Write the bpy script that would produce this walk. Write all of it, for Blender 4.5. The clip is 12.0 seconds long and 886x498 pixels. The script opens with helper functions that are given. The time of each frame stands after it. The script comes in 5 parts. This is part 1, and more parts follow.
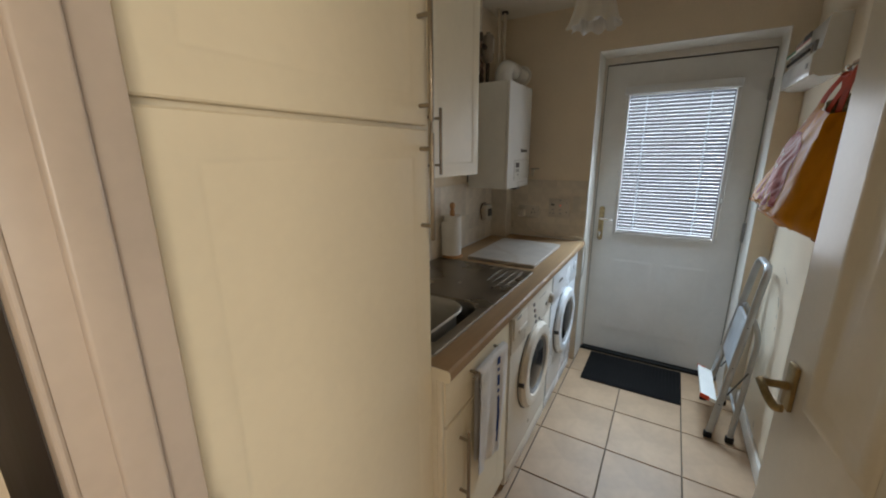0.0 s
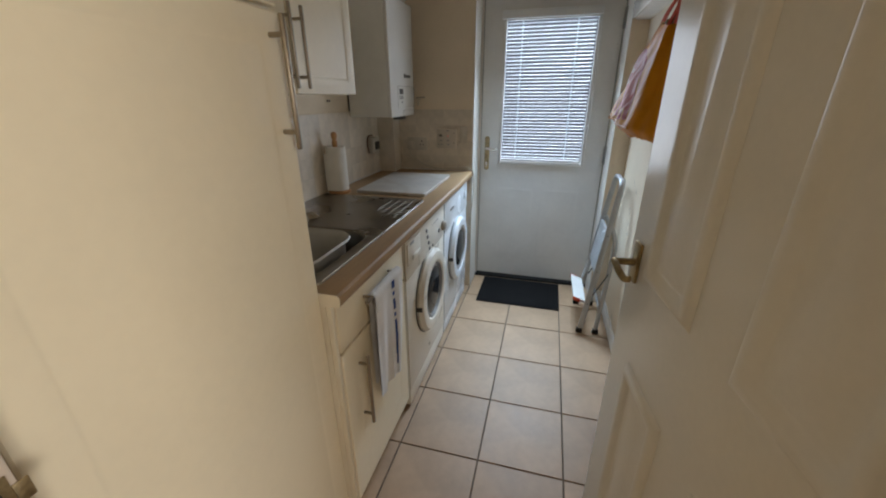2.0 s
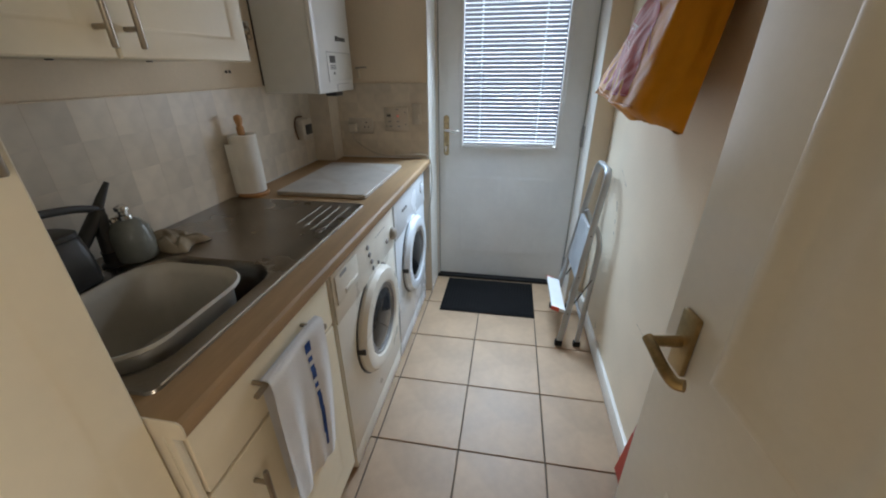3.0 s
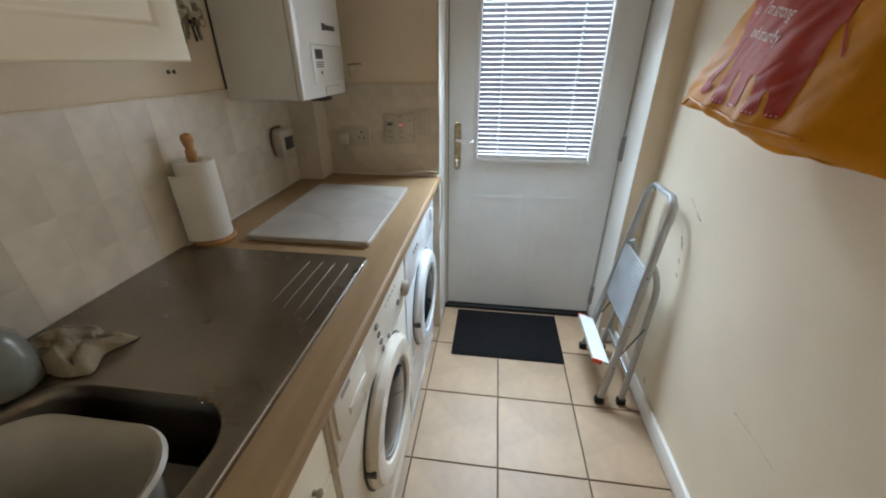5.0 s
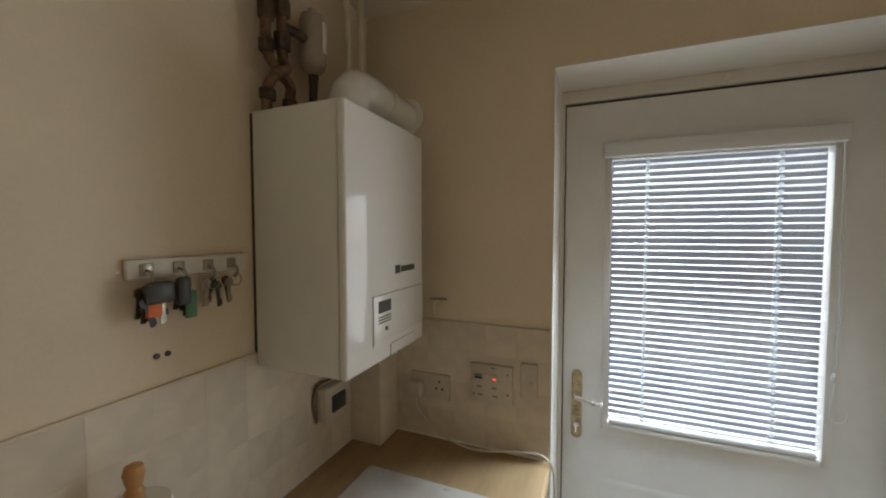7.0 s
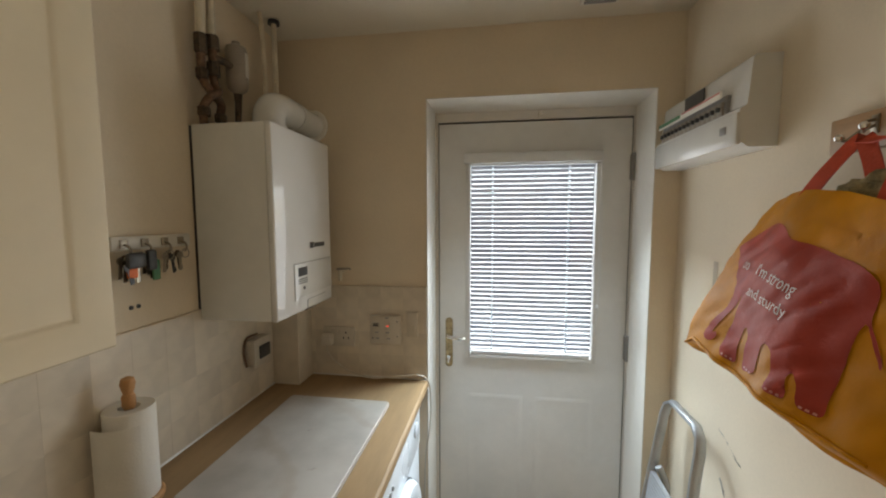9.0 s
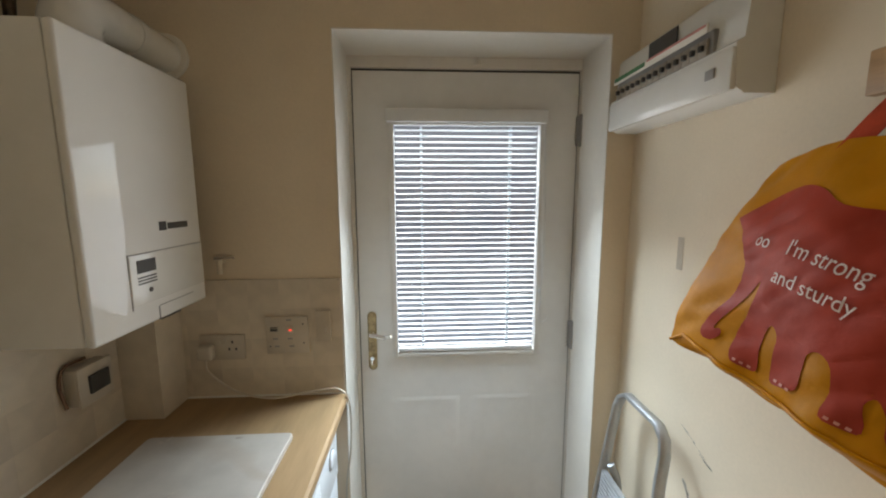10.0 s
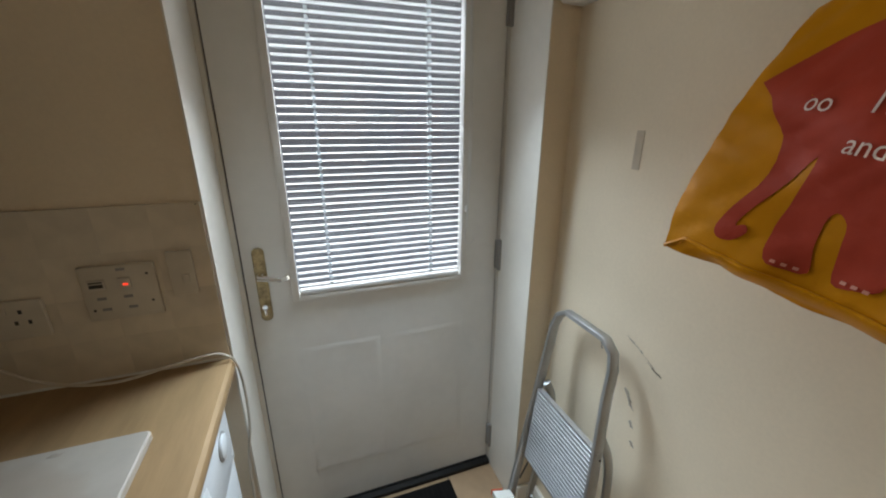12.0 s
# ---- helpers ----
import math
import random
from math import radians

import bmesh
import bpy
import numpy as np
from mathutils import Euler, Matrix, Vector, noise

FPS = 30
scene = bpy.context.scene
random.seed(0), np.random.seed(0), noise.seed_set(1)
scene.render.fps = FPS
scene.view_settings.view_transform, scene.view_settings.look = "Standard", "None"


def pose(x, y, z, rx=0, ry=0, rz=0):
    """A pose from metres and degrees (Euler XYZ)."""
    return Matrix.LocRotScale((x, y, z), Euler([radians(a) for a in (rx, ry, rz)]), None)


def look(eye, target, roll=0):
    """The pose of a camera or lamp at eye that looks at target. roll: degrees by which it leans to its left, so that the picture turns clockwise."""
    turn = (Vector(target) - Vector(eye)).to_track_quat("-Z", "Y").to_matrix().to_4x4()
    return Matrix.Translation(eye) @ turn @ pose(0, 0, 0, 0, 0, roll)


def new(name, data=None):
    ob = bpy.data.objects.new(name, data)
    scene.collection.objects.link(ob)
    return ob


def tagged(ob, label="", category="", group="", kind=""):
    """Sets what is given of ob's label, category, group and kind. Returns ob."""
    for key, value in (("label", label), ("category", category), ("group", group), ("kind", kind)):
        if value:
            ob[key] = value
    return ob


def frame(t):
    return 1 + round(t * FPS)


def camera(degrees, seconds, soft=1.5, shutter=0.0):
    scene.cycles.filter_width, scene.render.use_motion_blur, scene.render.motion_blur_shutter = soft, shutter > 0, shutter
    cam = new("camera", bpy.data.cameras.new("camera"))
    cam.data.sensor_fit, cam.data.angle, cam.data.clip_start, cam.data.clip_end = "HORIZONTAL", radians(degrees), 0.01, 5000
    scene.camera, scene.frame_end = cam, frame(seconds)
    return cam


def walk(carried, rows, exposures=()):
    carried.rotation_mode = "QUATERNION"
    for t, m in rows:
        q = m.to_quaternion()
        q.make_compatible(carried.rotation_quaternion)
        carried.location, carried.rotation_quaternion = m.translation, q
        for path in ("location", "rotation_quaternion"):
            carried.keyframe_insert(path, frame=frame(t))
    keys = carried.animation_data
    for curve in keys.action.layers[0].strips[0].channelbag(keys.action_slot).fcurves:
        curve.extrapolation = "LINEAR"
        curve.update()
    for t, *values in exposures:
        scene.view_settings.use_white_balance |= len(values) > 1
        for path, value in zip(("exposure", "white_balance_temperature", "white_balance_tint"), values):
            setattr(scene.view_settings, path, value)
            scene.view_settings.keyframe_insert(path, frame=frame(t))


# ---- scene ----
cam = camera(99.6, 12.0, soft=2.0)
PATH = [
    (0, (0.238, 0.233, 1.48), (-0.764, 1.893, 0.988), -0.4),
    (0.5, (0.177, 0.373, 1.435), (-0.584, 2.114, 0.81), -0.6),
    (1, (0.216, 0.329, 1.367), (-0.396, 2.08, 0.62), -0.4),
    (1.5, (0.26, 0.226, 1.364), (-0.224, 1.996, 0.568), -0.4),
    (2, (0.269, 0.268, 1.377), (-0.219, 2.056, 0.626), -0.3),
    (2.5, (0.27, 0.458, 1.362), (-0.11, 2.258, 0.575), -0.4),
    (3, (0.231, 0.711, 1.365), (-0.081, 2.487, 0.5), -0.4),
    (3.2, (0.188, 0.815, 1.354), (-0.12, 2.598, 0.502), -0.1),
    (4.8, (0.035, 1.144, 1.323), (-0.156, 2.875, 0.34), 0.0),
    (5, (0.024, 1.124, 1.39), (-0.21, 2.895, 0.491), -0.0),
    (5.5, (0.01, 1.177, 1.474), (-0.422, 3.059, 0.954), -0.0),
    (6, (-0.006, 1.387, 1.526), (-0.618, 3.261, 1.189), 0.1),
    (6.5, (-0.085, 1.627, 1.562), (-0.827, 3.478, 1.4), -0.0),
    (6.7, (-0.107, 1.714, 1.589), (-0.867, 3.561, 1.477), -0.1),
    (8.3, (0.006, 1.47, 1.605), (-0.613, 3.371, 1.542), -0.3),
    (8.5, (0.041, 1.4, 1.599), (-0.511, 3.32, 1.507), -0.2),
    (9, (0.07, 1.32, 1.592), (-0.219, 3.292, 1.429), -0.1),
    (9.5, (0.085, 1.353, 1.603), (0.028, 3.341, 1.39), -0.2),
    (10, (0.044, 1.626, 1.564), (0.156, 3.604, 1.292), -0.2),
    (10.5, (0.004, 1.847, 1.509), (0.32, 3.762, 1.027), 0.1),
    (11, (0.006, 1.928, 1.466), (0.428, 3.788, 0.867), 0.3),
    (11.5, (0.006, 1.94, 1.464), (0.522, 3.753, 0.794), -0.0),
    (12, (0.006, 1.896, 1.466), (0.648, 3.682, 0.836), 0.2),
]
EXPOSURES = [(0.0, 1.34, 6250, 10), (1.5, 1.48, 6150, 10), (2.5, 1.52, 5800, 10), (3.0, 1.66, 5850, 10), (5.0, 1.83, 6200, 10), (6.0, 1.78, 6450, 10), (6.5, 1.68, 6650, 10), (8.5, 1.70, 6750, 10), (9.5, 1.92, 6950, 10), (10.5, 1.58, 6650, 10), (12.0, 1.26, 6800, 10)]
walk(cam, [(t, look(eye, target, roll)) for t, eye, target, roll in PATH], EXPOSURES)

# ---- light ----
world = bpy.data.worlds.new("sky")
scene.world = world
world.use_nodes = True
wt = world.node_tree
sky = wt.nodes.new("ShaderNodeTexSky")
sky.sky_type, sky.sun_disc = "NISHITA", False
sky.sun_elevation, sky.sun_rotation = radians(38), radians(7)
bg = wt.nodes["Background"]
bg.inputs["Strength"].default_value = 0.13
wt.links.new(sky.outputs["Color"], bg.inputs["Color"])


def lamp(name, kind, energy, colour, m, size=(1, 1)):
    d = bpy.data.lights.new(name, kind)
    d.energy, d.color = energy, colour
    if kind == "AREA":
        d.shape, d.size, d.size_y = "RECTANGLE", *size
    ob = new(name, d)
    ob.matrix_world = m
    return ob


sun = lamp("sun", "SUN", 2.1, (0.86, 0.93, 1.0), look((0.9, 8, 5.2), (0.2, 2.5, 0.8)))
sun.data.angle = radians(30)
# fill lamp added in the unseen room behind the camera
lamp("hall_fill_light", "AREA", 13.5, (1.0, 0.865, 0.68), look((2.16, -0.85, 1.55), (0.0, 1.1, 1.5)), (1.2, 1.0))
# daylight falling in through the slats of the door's glass
for z, power in ((1.70, 2.2), (1.28, 1.0)):
    strip = lamp("door_glass_light", "AREA", power, (0.67, 0.84, 1.0), look((0.222, 3.005, z), (0.20, 2.545, z - 0.85)), (0.54, 0.09))
    strip.data.spread = radians(90)

# and the part that the slats throw level and upwards into the room
level = lamp("door_glass_light", "AREA", 0.78, (0.90, 0.95, 1.0), look((0.222, 3.02, 1.40), (0.12, 2.30, 1.44)), (0.54, 0.84))
level.data.spread = radians(125)


# ---- materials ----
def mat(name, colour, rough=0.5, metal=0.0, vary=0.06, scale=6.0, fine=60.0, bump=0.05, spec=0.5, island=0.0, per=0.0, tint=None, coat=0.0, spread=1.0):
    """Principled surface with two scales of colour change and a fine relief."""
    m = bpy.data.materials.new(name)
    m.use_nodes = True
    nt = m.node_tree
    b = nt.nodes["Principled BSDF"]
    b.inputs["Roughness"].default_value, b.inputs["Metallic"].default_value = rough, metal
    b.inputs["Specular IOR Level"].default_value = spec
    b.inputs["Coat Weight"].default_value = coat
    co = nt.nodes.new("ShaderNodeTexCoord")
    n1, n2 = nt.nodes.new("ShaderNodeTexNoise"), nt.nodes.new("ShaderNodeTexNoise")
    n1.inputs["Scale"].default_value, n1.inputs["Detail"].default_value = scale, 5
    n2.inputs["Scale"].default_value, n2.inputs["Detail"].default_value = fine, 4
    nt.links.new(co.outputs["Object"], n1.inputs["Vector"])
    nt.links.new(co.outputs["Object"], n2.inputs["Vector"])
    ramp = nt.nodes.new("ShaderNodeMix")
    ramp.data_type = "RGBA"
    dark = tint or tuple(c * (1 - 2.2 * vary) for c in colour)
    ramp.inputs["A"].default_value = (*dark, 1)
    ramp.inputs["B"].default_value = (*[min(1, c * (1 + vary)) for c in colour], 1)
    rng = nt.nodes.new("ShaderNodeMapRange")
    rng.inputs["From Min"].default_value, rng.inputs["From Max"].default_value = 0.3, 0.62
    mixv = nt.nodes.new("ShaderNodeMath")
    mixv.operation = "MULTIPLY_ADD"
    mixv.inputs[1].default_value = 0.25
    nt.links.new(n2.outputs["Fac"], mixv.inputs[0])
    sc = nt.nodes.new("ShaderNodeMath")
    sc.operation = "MULTIPLY"
    sc.inputs[1].default_value = 0.75
    nt.links.new(n1.outputs["Fac"], sc.inputs[0])
    nt.links.new(sc.outputs[0], mixv.inputs[2])
    nt.links.new(mixv.outputs[0], rng.inputs["Value"])
    nt.links.new(rng.outputs[0], ramp.inputs["Factor"])
    out = ramp.outputs["Result"]
    if per or island:
        hs = nt.nodes.new("ShaderNodeHueSaturation")
        if per:
            src = nt.nodes.new("ShaderNodeObjectInfo").outputs["Random"]
        else:
            src = nt.nodes.new("ShaderNodeNewGeometry").outputs["Random Per Island"]
        mr = nt.nodes.new("ShaderNodeMapRange")
        amount = per or island
        mr.inputs["To Min"].default_value, mr.inputs["To Max"].default_value = 1 - amount, 1 + amount
        nt.links.new(src, mr.inputs["Value"])
        nt.links.new(mr.outputs[0], hs.inputs["Value"])
        nt.links.new(out, hs.inputs["Color"])
        out = hs.outputs["Color"]
    nt.links.new(out, b.inputs["Base Color"])
    rr = nt.nodes.new("ShaderNodeMapRange")
    rr.inputs["To Min"].default_value, rr.inputs["To Max"].default_value = max(0.02, rough - 0.08 * spread), min(1, rough + 0.1 * spread)
    nt.links.new(n1.outputs["Fac"], rr.inputs["Value"])
    nt.links.new(rr.outputs[0], b.inputs["Roughness"])
    if bump:
        bp = nt.nodes.new("ShaderNodeBump")
        bp.inputs["Strength"].default_value, bp.inputs["Distance"].default_value = bump, 0.004
        nt.links.new(n2.outputs["Fac"], bp.inputs["Height"])
        nt.links.new(bp.outputs[0], b.inputs["Normal"])
    return m


def stretched(m, v):
    """Stretch a material's grain along an axis."""
    nt = m.node_tree
    mp = nt.nodes.new("ShaderNodeMapping")
    mp.inputs["Scale"].default_value = v
    co = [n for n in nt.nodes if n.type == "TEX_COORD"][0]
    nt.links.new(co.outputs["Object"], mp.inputs["Vector"])
    for n in nt.nodes:
        if n.type == "TEX_NOISE":
            nt.links.new(mp.outputs[0], n.inputs["Vector"])
    return m


def veined(m, colour):
    """Thin wandering veins over a material's colour."""
    nt = m.node_tree
    b = nt.nodes["Principled BSDF"]
    co = [n for n in nt.nodes if n.type == "TEX_COORD"][0]
    wv = nt.nodes.new("ShaderNodeTexWave")
    wv.bands_direction = "DIAGONAL"
    wv.inputs["Scale"].default_value, wv.inputs["Distortion"].default_value = 0.9, 9.0
    wv.inputs["Detail"].default_value, wv.inputs["Detail Scale"].default_value = 4.0, 1.6
    nt.links.new(co.outputs["Object"], wv.inputs["Vector"])
    mr = nt.nodes.new("ShaderNodeMapRange")
    mr.inputs["From Min"].default_value, mr.inputs["From Max"].default_value = 0.90, 1.0
    mr.inputs["To Max"].default_value = 0.32
    nt.links.new(wv.outputs["Fac"], mr.inputs["Value"])
    mx = nt.nodes.new("ShaderNodeMix")
    mx.data_type = "RGBA"
    old = b.inputs["Base Color"].links[0].from_socket
    nt.links.new(mr.outputs[0], mx.inputs["Factor"])
    nt.links.new(old, mx.inputs["A"])
    mx.inputs["B"].default_value = (*colour, 1)
    nt.links.new(mx.outputs["Result"], b.inputs["Base Color"])
    return m


M_WALL = mat("magnolia_paint", (0.80, 0.685, 0.525), 0.75, vary=0.04, scale=2.5, fine=120, bump=0.05, spec=0.25)
M_CEIL = mat("ceiling_paint", (0.80, 0.74, 0.63), 0.85, vary=0.03, scale=2, fine=90, bump=0.12, spec=0.2)
M_GLOSS = mat("white_gloss", (0.80, 0.76, 0.69), 0.35, vary=0.03, scale=3, fine=40, bump=0.04)
M_LEAF = mat("white_door_paint", (0.76, 0.71, 0.61), 0.30, vary=0.03, scale=3, fine=70, bump=0.03, spec=0.38, spread=0.25)
# darker and pinker than the other white gloss
M_CASING = mat("beige_gloss_paint", (0.60, 0.505, 0.42), 0.36, vary=0.05, scale=4, fine=50, bump=0.05)
M_DOOR = mat("white_pvc", (0.80, 0.80, 0.78), 0.4, vary=0.03, scale=4, fine=30, bump=0.05)
M_CREAM = mat("cream_vinyl", (0.86, 0.762, 0.565), 0.45, vary=0.025, scale=2, fine=40, bump=0.03)
M_CARC = mat("cabinet_carcass", (0.80, 0.72, 0.56), 0.5, vary=0.03)
M_WOOD = stretched(mat("beech_worktop", (0.37, 0.24, 0.125), 0.5, vary=0.07, scale=7, fine=45, bump=0.05, spec=0.2), (4, 0.6, 4))
M_DOWEL = stretched(mat("turned_beech", (0.50, 0.26, 0.10), 0.5, vary=0.12, scale=9, fine=60), (5, 5, 0.8))
M_RACK = stretched(mat("pine_rail", (0.42, 0.25, 0.12), 0.5, vary=0.12, scale=9, fine=60), (5, 0.7, 5))
M_TILE = mat("floor_tile", (0.385, 0.255, 0.15), 0.5, vary=0.10, scale=4.5, fine=30, bump=0.06, per=0.05)
M_GROUT = mat("grout", (0.10, 0.08, 0.06), 0.9, vary=0.2, scale=8, fine=100, bump=0.3)
M_WTILE = mat("wall_tile", (0.70, 0.618, 0.50), 0.34, vary=0.06, scale=9, fine=30, bump=0.03, per=0.065)
M_WGROUT = mat("wall_grout", (0.64, 0.57, 0.47), 0.85, vary=0.08)
M_STEEL = mat("brushed_steel", (0.31, 0.275, 0.23), 0.28, 1.0, vary=0.10, scale=4, fine=140, bump=0.03)
M_ALU = mat("aluminium", (0.48, 0.49, 0.50), 0.48, 1.0, vary=0.06, scale=12, fine=90, bump=0.04)
M_CHROME = mat("chrome", (0.75, 0.74, 0.72), 0.15, 1.0, vary=0.04, bump=0)
M_NICKEL = mat("satin_nickel", (0.38, 0.33, 0.26), 0.36, 1.0, vary=0.06, scale=20, bump=0.02)
M_BRASS = mat("worn_brass", (0.37, 0.27, 0.13), 0.36, 1.0, vary=0.2, scale=25, fine=120, bump=0.05)
M_PITTED = mat("tarnished_brass", (0.42, 0.34, 0.20), 0.42, 1.0, vary=0.25, scale=40, fine=160, bump=0.1)
M_WHITE = mat("white_enamel", (0.80, 0.79, 0.75), 0.16, vary=0.03, scale=5, fine=30, bump=0.02)
M_ENAMEL2 = mat("yellowed_enamel", (0.80, 0.75, 0.65), 0.28, vary=0.03, scale=5, fine=30, bump=0.02)
M_COOLWHITE = mat("blue_white_enamel", (0.78, 0.81, 0.84), 0.25, vary=0.02, scale=5, fine=30, bump=0.02)
M_PLASTIC = mat("white_plastic", (0.78, 0.74, 0.66), 0.4, vary=0.04, scale=10, bump=0.02)
M_PIPEWHITE = mat("painted_pipe", (0.72, 0.64, 0.50), 0.5, vary=0.08, scale=14)
M_BLACK = mat("black_rubber", (0.016, 0.015, 0.014), 0.6, vary=0.15, scale=20, bump=0.1, spec=0.2)
M_DARK = mat("dark_plastic", (0.05, 0.048, 0.045), 0.4, vary=0.1)
M_GREY = mat("grey_plastic", (0.30, 0.29, 0.28), 0.45, vary=0.08)
M_VESSEL = mat("beige_grey_plastic", (0.36, 0.31, 0.25), 0.45, vary=0.08)
M_MAT = mat("ribbed_mat", (0.012, 0.011, 0.0105), 0.95, vary=0.1, scale=8, fine=300, bump=0.15, spec=0.06)
M_MARBLE = veined(mat("white_marble", (0.51, 0.465, 0.41), 0.35, vary=0.05, scale=5, fine=14, bump=0.02, spec=0.25, tint=(0.38, 0.34, 0.295)), (0.36, 0.27, 0.19))
# white plastic with the dim shade on the sockets put into its colour
M_SOCKET = mat("shaded_plastic", (0.60, 0.54, 0.45), 0.4, vary=0.04, scale=10, bump=0.02)
M_STAIN = mat("brown_stain", (0.47, 0.41, 0.35), 0.6, vary=0.2, scale=40)
M_BOILER = mat("boiler_gloss", (0.82, 0.81, 0.78), 0.02, vary=0.015, scale=4, fine=20, bump=0.0, spec=0.3, spread=0.2)
M_PAPER = mat("kitchen_paper", (0.82, 0.79, 0.72), 0.95, vary=0.02, scale=20, fine=160, bump=0.15, spec=0.1)
M_CLOTH = mat("white_cotton", (0.80, 0.78, 0.76), 0.95, vary=0.03, scale=10, fine=400, bump=0.5, spec=0.1)
M_BLUE = mat("blue_print", (0.05, 0.10, 0.30), 0.9, vary=0.15, scale=40, fine=300, bump=0.3, spec=0.1)
M_RAG = mat("beige_rag", (0.31, 0.255, 0.18), 0.95, vary=0.15, scale=20, fine=300, bump=0.6, spec=0.1)
M_TUB = mat("grey_plastic_tub", (0.47, 0.435, 0.37), 0.4, vary=0.04, scale=8, bump=0.02)
M_BAG = mat("orange_bag", (0.60, 0.24, 0.005), 0.40, vary=0.10, scale=7, fine=25, bump=0.3, spec=0.09)
M_MAROON = mat("maroon_print", (0.42, 0.055, 0.03), 0.42, vary=0.10, scale=9, fine=30, bump=0.25, spec=0.10)
M_LETTER = mat("pale_print", (0.85, 0.70, 0.62), 0.5, vary=0.04)
M_NAIL = mat("pink_print", (0.66, 0.28, 0.20), 0.5, vary=0.1)
M_RED = mat("red_webbing", (0.60, 0.07, 0.022), 0.6, vary=0.1, scale=20, fine=200, bump=0.3)
M_OLIVE = mat("olive_fabric", (0.34, 0.27, 0.13), 0.95, vary=0.3, scale=25, fine=150, bump=0.7)
M_HALLFLOOR = stretched(mat("dark_laminate", (0.07, 0.045, 0.03), 0.4, vary=0.2, scale=6, fine=50, bump=0.08), (4, 0.5, 1))
M_COPPER = mat("dull_copper", (0.20, 0.12, 0.075), 0.5, 0.6, vary=0.25, scale=30, fine=120, bump=0.15)
M_VALVE = mat("valve_bronze", (0.10, 0.07, 0.045), 0.5, 0.5, vary=0.3, scale=30, fine=120, bump=0.2)
M_SHADE = mat("frosted_shade", (0.80, 0.79, 0.76), 0.5, vary=0.02)
M_PINK = mat("pink_cover", (0.55, 0.25, 0.22), 0.85, vary=0.12, scale=14, fine=200, bump=0.3)
M_ORANGE = mat("orange_tag", (0.75, 0.16, 0.03), 0.5)
M_GREEN = mat("green_tag", (0.08, 0.22, 0.10), 0.5)
M_SCUFF = mat("scuff", (0.36, 0.315, 0.26), 0.85, vary=0.3, scale=40, fine=150)
M_PATCH = mat("faded_patch", (0.56, 0.47, 0.36), 0.8, vary=0.06)
M_BRICK = mat("garden_brick", (0.225, 0.20, 0.195), 0.9, vary=0.08, scale=10, fine=60, bump=0.3)
M_MORTAR = mat("garden_mortar", (0.25, 0.23, 0.22), 0.9, vary=0.1, scale=6, fine=60, bump=0.3)
M_DARKBOARD = stretched(mat("dark_brown_board", (0.035, 0.026, 0.02), 0.5, vary=0.2, scale=6, fine=50, bump=0.08), (4, 4, 0.6))
M_PAVE = mat("garden_paving", (0.34, 0.31, 0.27), 0.9, vary=0.15, scale=2, fine=40, bump=0.3)
M_SLAT = mat("blind_slat", (0.78, 0.80, 0.81), 0.45, vary=0.02, bump=0)
M_CORD = mat("white_cord", (0.80, 0.82, 0.83), 0.6, vary=0.02, bump=0)
_t = M_CORD.node_tree.nodes.new("ShaderNodeBsdfTranslucent")
_t.inputs["Color"].default_value = (0.85, 0.88, 0.9, 1)
_m = M_CORD.node_tree.nodes.new("ShaderNodeMixShader")
_m.inputs[0].default_value = 0.8
M_CORD.node_tree.links.new(M_CORD.node_tree.nodes["Principled BSDF"].outputs[0], _m.inputs[1])
M_CORD.node_tree.links.new(_t.outputs[0], _m.inputs[2])
M_CORD.node_tree.links.new(_m.outputs[0], M_CORD.node_tree.nodes["Material Output"].inputs[0])


def glass_mat(name, colour=(1, 1, 1), rough=0.0):
    m = bpy.data.materials.new(name)
    m.use_nodes = True
    b = m.node_tree.nodes["Principled BSDF"]
    b.inputs["Base Color"].default_value = (*colour, 1)
    b.inputs["Transmission Weight"].default_value, b.inputs["Roughness"].default_value, b.inputs["IOR"].default_value = 1, rough, 1.45
    return m


M_GLASS = glass_mat("clear_glass")
M_DARKGLASS = mat("dark_door_glass", (0.02, 0.021, 0.023), 0.1, vary=0.1, bump=0, spec=0.3)
M_BOTTLE = mat("green_clear_plastic", (0.22, 0.23, 0.205), 0.2, vary=0.1, bump=0.02)
M_LED = bpy.data.materials.new("red_neon")
M_LED.use_nodes = True
_b = M_LED.node_tree.nodes["Principled BSDF"]
_b.inputs["Base Color"].default_value, _b.inputs["Emission Color"].default_value, _b.inputs["Emission Strength"].default_value = (0.6, 0.05, 0.02, 1), (1, 0.06, 0.03, 1), 0.5


# ---- mesh tools ----
BASES = {}


def box(bm, x0, x1, y0, y1, z0, z1, bev=0.0, seg=2):
    r = bmesh.ops.create_cube(bm, size=1, matrix=Matrix.Translation(((x0 + x1) / 2, (y0 + y1) / 2, (z0 + z1) / 2)) @ Matrix.Diagonal((x1 - x0, y1 - y0, z1 - z0, 1)))
    if bev:
        es = list({e for v in r["verts"] for e in v.link_edges})
        bmesh.ops.bevel(bm, geom=es, offset=bev, segments=seg, profile=0.5, affect="EDGES")
    return bm


def bx(*a, **k):
    return box(bmesh.new(), *a, **k)


